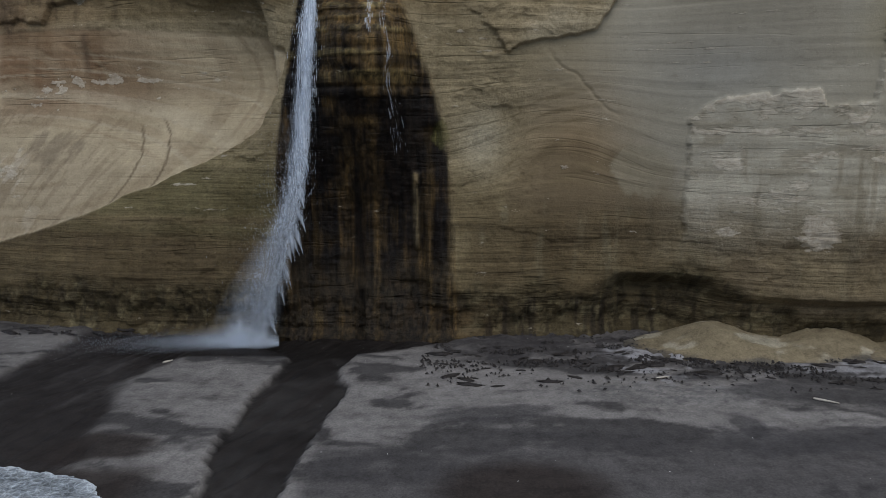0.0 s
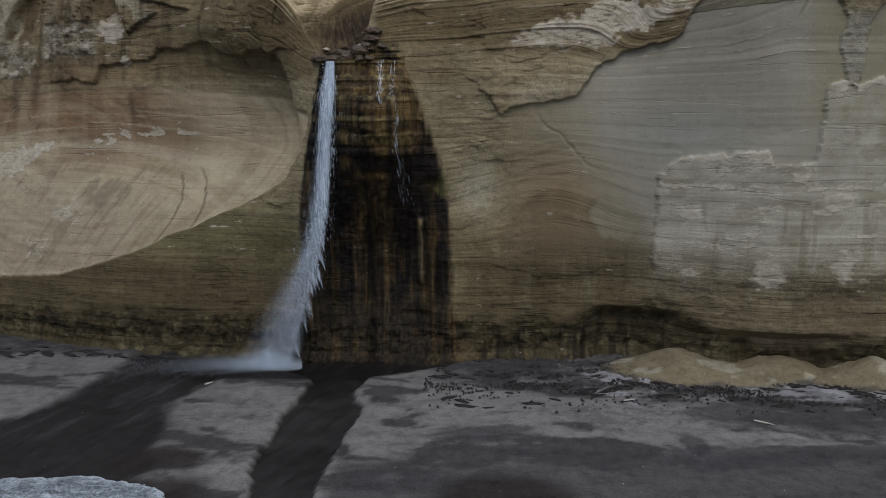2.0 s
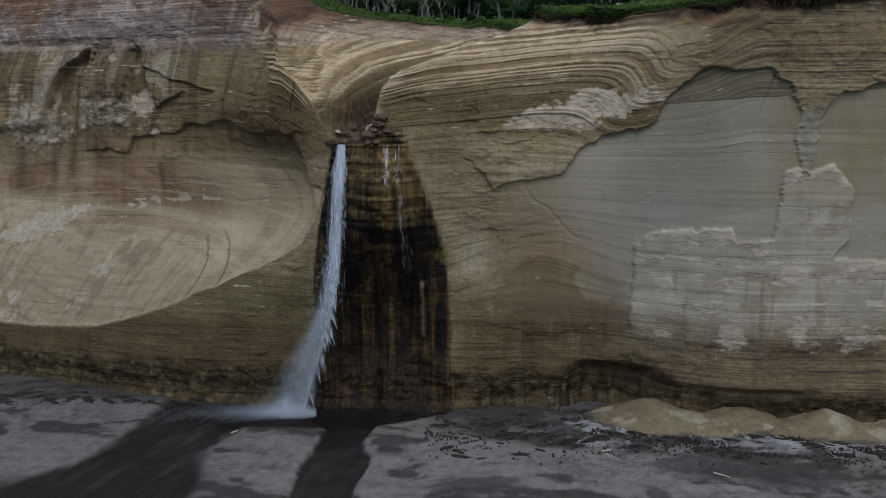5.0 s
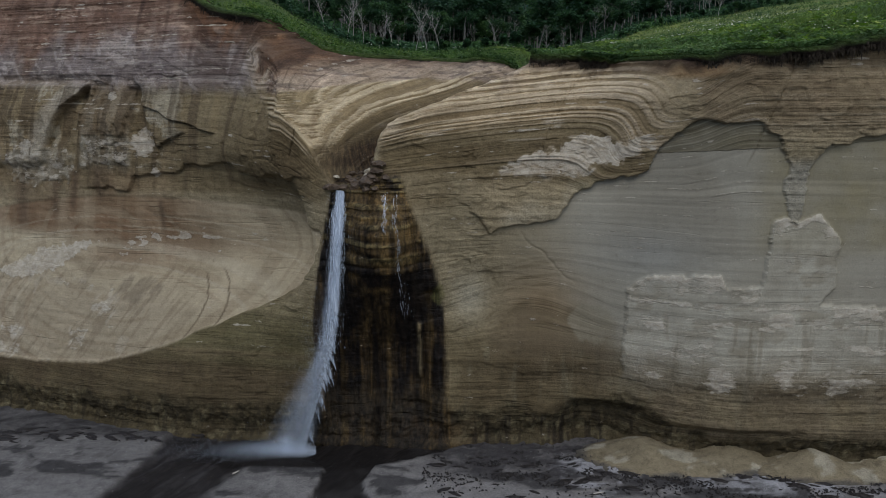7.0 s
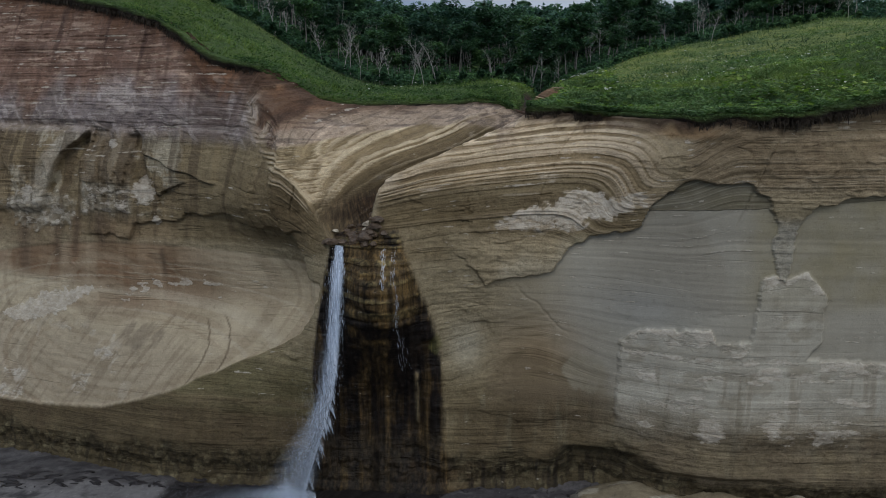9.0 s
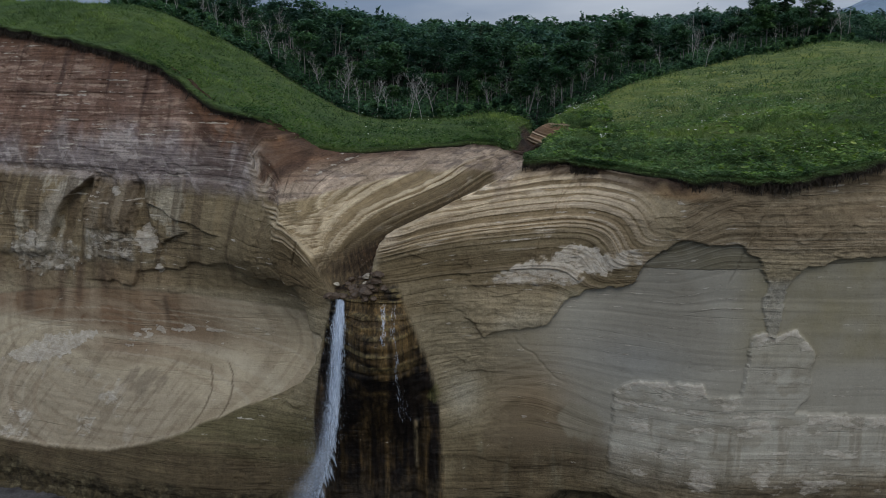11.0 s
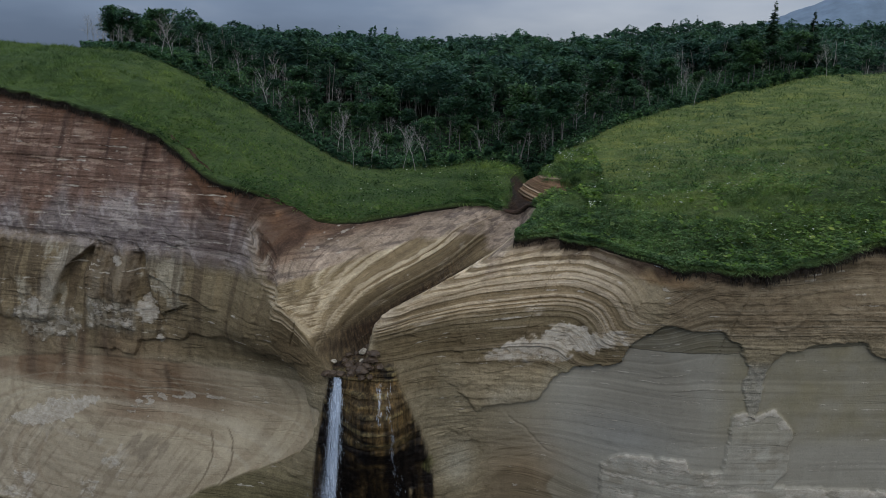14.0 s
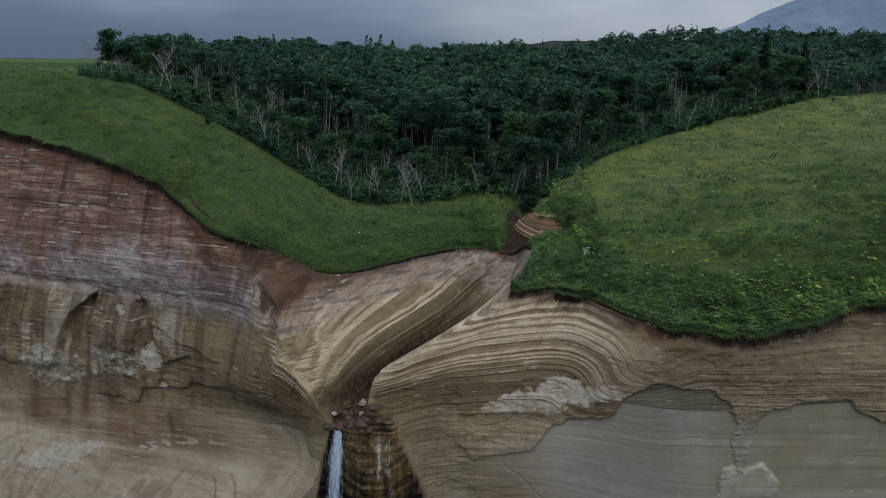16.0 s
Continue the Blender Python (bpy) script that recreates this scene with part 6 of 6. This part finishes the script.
    x, y, z = ground_point(s, np.full(len(s), -0.35) + rng.uniform(-0.1, 0.5, len(s)))
    n = len(x)
    base = np.stack([x, y, z - rng.uniform(0.2, 0.6, n)], 1)
    w = rng.uniform(0.015, 0.05, n)
    side = np.stack([w, w * rng.uniform(-1, 1, n), np.zeros(n)], 1)
    tip = base + np.stack([rng.normal(size=n) * 0.12, rng.uniform(-0.25, 0.05, n), -rng.uniform(0.15, 0.6, n)], 1)
    me = raw_mesh("hanging_roots", np.stack([base - side, base + side, tip], 1).reshape(-1, 3), np.arange(3 * n).reshape(-1, 3))
    tagged(link_mesh("hanging_roots", me, ROOTS), "dark roots and dead grass hanging under the turf", "roots", kind="stuff")


def outcrop():
    """A banded knob of sandstone at the head of the gully, its back under the meadow."""
    u, v = np.meshgrid(np.linspace(0, math.tau, 150), np.linspace(0.0, 1, 90))
    r = np.clip(1 - v ** 2.6, 0, 1) ** 0.5 * (1 + 0.1 * fbm(np.cos(u) * 1.5 + 3, np.sin(u) * 1.5 + v, 3, 211)) + 0.01
    x, y = 11.9 + 3.6 * r * np.cos(u), 58.8 + 3.2 * r * np.sin(u)
    z = 22.6 + 4.2 * v - 0.1 * (x - 11.5)
    bed = z + 0.28 * (x - 11.5) - 0.16 * (x - 10.5) ** 2 * 0.3 + 0.2 * fbm(x / 2, z, 3, 215)
    count = bed * 3.4
    hard = lattice(np.floor(count), np.zeros_like(count), 217).reshape(u.shape)
    part_way = count - np.floor(count)
    ledge = hard * sstep(0, 0.2, part_way) * sstep(1, 0.5, part_way)
    x, y = x + 0.16 * ledge * np.cos(u), y + 0.16 * ledge * np.sin(u)
    tint = np.ones(u.shape + (3,)) * np.array((0.175, 0.108, 0.06))
    tint = blend(tint, (0.36, 0.27, 0.175), np.clip(ledge * 1.7 - 0.5, 0, 1) * 0.8)
    me = grid_mesh("rock_outcrop", x, y, z, tint=tint, bed=bed, band=np.full(u.shape, 0.5), wet=np.zeros(u.shape), grit=np.full(u.shape, 0.6), lam=np.full(u.shape, 0.7), crust=np.zeros(u.shape))
    tagged(link_mesh("rock_outcrop", me, ROCK), "rounded banded sandstone knob at the gully head", "rock")


# ---------------------------------------------------------------- falling water
def fall_line(z):
    """Where the main fall hangs: straight at first, then blown west by the wind."""
    x = curve(z, (-1, 0.3, 2.5, 5, 7, 9, 12, 17), (-9.3, -9.0, -8.4, -7.6, -7.0, -6.65, -6.45, -6.15), 0.6)
    return x, curve(z, (0, 8, 14, 17), (32.7, 32.9, 33.2, 33.9), 0.5)


def strands(rng, n, z_top, z_low, line, width, length, thick):
    z = z_low + (z_top - z_low) * rng.random(n) ** 0.9
    ln = rng.uniform(*length, n)
    off = rng.normal(size=(n, 2))
    verts = []
    for k, zz in enumerate((z, z - ln * 0.5, z - ln)):
        zz = np.maximum(zz, z_low - 0.2)
        x, y = line(zz)
        w = width(zz)
        c = np.stack([x + off[:, 0] * w, y + off[:, 1] * w * 0.6, zz], 1)
        t = rng.uniform(*thick, n) * (0.45, 1.0, 0.3)[k]
        side = np.stack([t, t * rng.uniform(-0.5, 0.5, n), np.zeros(n)], 1)
        verts += [c - side, c + side]
    v = np.stack(verts, 1).reshape(-1, 3)
    o = np.arange(n)[:, None] * 6
    return v, np.concatenate([o + np.array((0, 1, 3, 2)), o + np.array((2, 3, 5, 4))])


def drops(rng, c, sizes, stretch=1.0, drift=0.0):
    n = len(c)
    d = rng.normal(size=(n, 3, 3)) * np.asarray(sizes)[:, None, None]
    d[:, :, 2] *= stretch
    d[:, :, 0] -= drift * d[:, :, 2]
    return (c[:, None, :] + d).reshape(-1, 3), np.arange(3 * n).reshape(-1, 3)


def ribbon(name, parent, z, x, y, half, dense, seed):
    """A sheet of water hung along a line, bowed out across its width."""
    u = np.linspace(-1, 1, 9)[None, :]
    w = half[:, None]
    gx = x[:, None] + u * w
    gy = y[:, None] - 0.5 * w * (1 - u * u)
    gz = z[:, None] + 0 * u
    fade = dense[:, None] * np.clip(1 - u * u, 0, 1) ** 0.8
    me = grid_mesh(name, gx, gy, gz, across=gx * 2.0 + seed * 7.3, fall=gz + seed * 11.1, dense=fade)
    return link_mesh(name, me, VEIL, parent)


def waterfall():
    rng = np.random.default_rng(31)
    fall = tagged(new("waterfall"), "white waterfall blown sideways by wind", "waterfall")
    narrow = lambda z: 0.1 + 0.13 * sstep(17.0, 15.2, z) + 0.15 * sstep(12, 7, z)
    link_mesh("stream", raw_mesh("stream", *strands(rng, 1500, 17.05, 11.5, fall_line, narrow, (0.1, 0.5), (0.0015, 0.005))), WATER, fall)
    link_mesh("loose_stream", raw_mesh("loose_stream", *strands(rng, 900, 13.5, 5.5, fall_line, narrow, (0.05, 0.25), (0.0015, 0.004))), WATER, fall)
    # three torn sheets, one behind the other, then the tongues that the wind pulls out of them
    z = np.linspace(17.05, 0.25, 90)
    x, y = fall_line(z)
    loose = sstep(13.5, 6, z)
    for k, (dx, dy, wide, thick) in enumerate(((0.0, 0.0, 1.0, 1.0), (-0.12, 0.25, 1.25, 0.8), (0.1, -0.2, 0.75, 0.9))):
        half = (0.25 + 0.1 * sstep(17, 15.5, z) + 0.13 * loose) * wide
        ribbon("water_sheet", fall, z, x + dx - 0.25 * loose * wide + 0.06 * fbm(z * 0.9, z * 0, 3, 230 + k), y + dy, half, thick * (0.8 - 0.64 * sstep(12, 4, z)), k)
    for k in range(22):
        z0 = 12.8 - 12.0 * ((k + rng.random()) / 22) ** 0.9
        ln = rng.uniform(1.0, 1.9) * (0.7 + 0.3 * sstep(12, 5, z0))
        f = np.linspace(0, 1, 14)
        z = np.maximum(z0 - ln * f, 0.2)
        x, y = fall_line(np.full(14, z0))
        grow = 0.5 + 0.5 * sstep(12, 6, z0)
        half = (0.05 + 0.3 * grow * np.sin(np.pi * (0.15 + 0.85 * f) ** 0.7)) * (1 - 0.85 * f)
        x = x - 0.2 + (0.3 + 0.5 * grow) * f * rng.uniform(0.6, 1.15) - 0.2 * f * f
        ribbon("water_tongue", fall, z, x, y + rng.uniform(-0.35, 0.25), half + 0.015, np.minimum(1.0, 0.25 + 1.6 * f) * (0.88 - 0.25 * f ** 4) * (1 - 0.5 * sstep(8, 2, z0)), 3 + k)
    # drops in the air, finer and wider spread towards the foot
    n = 60000
    z = 0.3 + 16.6 * rng.random(n) ** 1.25
    x, y = fall_line(z)
    loose = sstep(13.5, 7, z)
    c = np.stack([x + 0.2 - rng.exponential(1.0, n) * (0.16 + 0.3 * loose), y + rng.normal(size=n) * (0.2 + 0.3 * loose), z], 1)
    link_mesh("spray", raw_mesh("spray", *drops(rng, c, rng.uniform(0.002, 0.006, n), 6.0, 0.3)), WATER, fall)
    # drifting mist: wide, thin veils on the windward side
    z = np.linspace(8.5, 0.2, 40)
    x, y = fall_line(z)
    for k, (dx, dy, thick) in enumerate(((-0.5, 0.3, 0.24), (-0.9, -0.2, 0.18), (-0.3, -0.5, 0.15))):
        low = sstep(8.5, 1.0, z)
        ribbon("mist", fall, z, x + dx * (0.4 + low), y + dy, 0.35 + 1.0 * low, thick * sstep(8.5, 6, z) * (1 - 0.3 * low), 50 + k)
    n = 110000
    a, r = rng.random(n) * math.tau, np.abs(rng.normal(size=n))
    c = np.stack([-9.9 + np.cos(a) * r * 2.6 - 0.9 * r * r, 32.2 + np.sin(a) * r * 0.6, 0.1 + np.abs(rng.normal(size=n)) * (0.1 + 0.5 * np.exp(-r))], 1)
    link_mesh("splash", raw_mesh("splash", *drops(rng, c, rng.uniform(0.004, 0.011, n) * np.exp(-0.25 * r))), WATER, fall)

    for o in fall.children:
        if o.name.split(".")[0] in ("stream", "loose_stream", "spray", "splash"):
            o["kind"] = "stuff"

    thin = tagged(new("trickle"), "thin side trickle down the wet rock", "waterfall")
    side_line = lambda z: (curve(z, (8, 11, 12.5, 14, 15.5, 17.2), (-2.0, -2.1, -2.5, -2.35, -2.75, -2.6), 0.2), curve(z, (8, 12, 14, 17.2), (32.2, 31.5, 31.4, 33.1), 0.3))
    link_mesh("stream", raw_mesh("stream", *strands(rng, 110, 17.2, 9.6, side_line, lambda z: 0.07 + 0.12 * sstep(14, 9, z), (0.15, 0.6), (0.001, 0.0035))), WATER, thin)
    other = tagged(new("trickle"), "short thin trickle over wet ledges", "waterfall")
    low_line = lambda z: (-3.3 + 0 * z, curve(z, (14, 15, 17.2), (31.4, 31.6, 33.0), 0.2))
    link_mesh("stream", raw_mesh("stream", *strands(rng, 90, 17.1, 14.9, low_line, lambda z: 0.08 + 0 * z, (0.08, 0.35), (0.0015, 0.005))), WATER, other)
    for o in (*thin.children, *other.children):
        o["kind"] = "stuff"


# ---------------------------------------------------------------- stones, wrack and driftwood
def scatter_things(name, label, category, group, meshes, material, spots):
    for mesh in meshes:
        mesh.materials.append(material)
    for k, (x, y, z, a, sx, sy, sz) in enumerate(spots):
        ob = tagged(new(name, meshes[k % len(meshes)]), label, category, group)
        ob.matrix_basis = pose(x, y, z, 0, 0, a) @ Matrix.Diagonal((sx, sy, sz, 1))


def small_things():
    rng = random.Random(77)
    rocks = [lump("boulder", (1, 0.85, 0.75), k, 0.22) for k in range(4)]
    pale = [lump("boulder", (1, 0.85, 0.75), k + 9, 0.25) for k in range(3)]
    spots = []
    for _ in range(64):
        s, z = rng.uniform(-7.0, -3.9), 17.15 + 2.4 * rng.random() ** 1.5
        y = float(face_y(s, z)[()] if np.ndim(face_y(s, z)) == 0 else face_y(s, z).ravel()[0])
        q = 0.1 + 0.3 * rng.random() ** 2
        spots.append((float(plan_x(s, y)), y - 0.1, z - 0.05, rng.uniform(0, 360), q, q, q))
    for s, z, q in ((-4.5, 17.6, 0.55), (-3.9, 18.3, 0.42), (-5.1, 17.45, 0.4), (-4.2, 17.95, 0.35), (-3.7, 18.7, 0.4), (-5.6, 17.5, 0.45), (-4.9, 18.2, 0.32), (-3.4, 17.9, 0.36), (-6.0, 17.6, 0.3)):
        y = float(np.ravel(face_y(s, z))[0])
        spots.append((float(plan_x(s, y)), y - 0.12, z - 0.08, rng.uniform(0, 360), q, q * 0.9, q * 0.8))
    scatter_things("boulder", "wet brown boulder in the stream bed", "boulder", "boulders in the stream bed", rocks, BOULDER, spots)
    spots = []
    for s, z, q in ((-6.5, 18.0, 0.5), (-6.1, 18.15, 0.38), (-5.7, 18.35, 0.3), (-6.9, 17.75, 0.3), (-4.6, 17.9, 0.35)):
        y = float(np.ravel(face_y(s, z))[0])
        q *= 0.7
        spots.append((float(plan_x(s, y)), y - 0.2, z, rng.uniform(0, 360), q, q, q * 0.8))
    scatter_things("boulder", "pale dry boulder beside the stream bed", "boulder", "", pale, PALE_BOULDER, spots)

    wrack = [lump("kelp_clump", (1, 0.7, 0.4), k + 20, 0.45) for k in range(4)]
    spots = []
    for _ in range(120):
        x = rng.uniform(-0.5, 26)
        y = rng.choice((31.0, 29.6, 28.6)) - 0.1 * max(x - 6, 0) * 0.9 + rng.gauss(0, 0.65) - 0.5 * sstep(0, 8, 8 - x)
        q = 0.07 + 0.25 * rng.random() ** 2
        spots.append((x, float(y), float(beach_z(x, y)[0]) + 0.02, rng.uniform(-30, 30), q * 1.9, q, q * 0.7))
    for _ in range(50):
        x, y = rng.uniform(-34, -16), 34.1 + rng.gauss(0, 0.4)
        q = rng.uniform(0.1, 0.3)
        spots.append((x, y, float(beach_z(x, y)[0]) + 0.02, rng.uniform(-30, 30), q * 2.2, q, q * 0.9))
    scatter_things("kelp_clump", "dark dried kelp heaped on the sand", "kelp", "kelp washed up on the beach", wrack, KELP, spots)

    # crumbs of shingle and weed, too many to count
    nrng = np.random.default_rng(41)
    for name, label, mat, n, size in (("shingle", "small pale pebbles strewn over the sand", PEBBLE, 380, (0.008, 0.022)), ("wrack_crumbs", "small dark scraps of weed on the sand", KELP, 16000, (0.02, 0.085))):
        x = nrng.uniform(-30, 28, n)
        y = np.where(nrng.random(n) < 0.75, 31.0 - 0.11 * np.maximum(x - 5, 0) + nrng.normal(size=n) * 1.3, nrng.uniform(19, 34, n))
        if name == "wrack_crumbs":
            keep = ((x > -1) & (y > 26) | (x < -14) & (y > 33.2)) & (fbm(x / 1.6, y / 0.7, 4, 191) > 0.02)
            x, y = x[keep], y[keep]
        n = len(x)
        q = nrng.uniform(*size, n)
        a = nrng.random(n) * math.tau
        z = beach_z(x, y) + 0.05 * (name == "wrack_crumbs")
        dx, dy = np.cos(a), np.sin(a)
        c = np.stack([x, y, z], 1)
        u, w = np.stack([dx, dy, 0 * z], 1) * q[:, None] * 1.5, np.stack([-dy, dx, 0 * z], 1) * q[:, None] * 0.7
        top = c + np.stack([0 * z, 0 * z, q * 1.2], 1)
        v = np.stack([c - u, c - w, c + u, c + w, top], 1).reshape(-1, 3)
        o = np.arange(n)[:, None] * 5
        f = np.concatenate([o + np.array(t) for t in ((0, 1, 4), (1, 2, 4), (2, 3, 4), (3, 0, 4))])
        tagged(link_mesh(name, raw_mesh(name, v, f), mat), label, "shingle" if name == "shingle" else "weed", kind="stuff")

    sticks = ((9.0, 27.6, 20, 0.7), (-12.6, 29.5, 60, 0.5), (14.5, 25.4, -35, 0.9))
    for x, y, a, ln in sticks:
        v, f = tube(bent(rng, (0, 0, 0.05), (1, 0, 0.02), ln, 4, 0.08), [0.04, 0.05, 0.045, 0.035, 0.02], 6)
        ob = tagged(link_mesh("driftwood", raw_mesh("driftwood", v, f, True), DRIFT), "bleached driftwood stick lying on the sand", "driftwood")
        ob.matrix_basis = pose(x, y, float(beach_z(x, y)[0]), 0, 0, a)


def mountain():
    """A far cone and low hills before it, the haze painted as their blue colour."""
    for name, dist, cx, half, top, low, seed in (("far_mountain", 3600, 2500, 1500, 560, -60, 5), ("far_hills", 2700, 1350, 1100, 105, -60, 9)):
        u, v = np.meshgrid(np.linspace(-1.6, 1.6, 160), np.linspace(-1, 1, 50))
        r = np.hypot(u, v * 0.8)
        h = low + (top - low) * np.clip(1 - np.clip(r, 0, None) ** (1.0 if seed == 5 else 1.6), 0, 1) + 26 * fbm(u * 6, v * 6, 5, seed)
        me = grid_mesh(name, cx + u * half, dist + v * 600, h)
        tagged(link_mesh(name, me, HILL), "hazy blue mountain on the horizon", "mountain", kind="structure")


# ---------------------------------------------------------------- the place
cliff()
land()
beach()
talus("talus_mound", 15.6, 32.0, 6.8, 2.6, 1.25, 3)
talus("talus_mound", 24.5, 31.0, 6.0, 2.3, 1.2, 8)
sea()
mountain()
outcrop()
forest()
lone_trees()
meadow()
waterfall()
small_things()
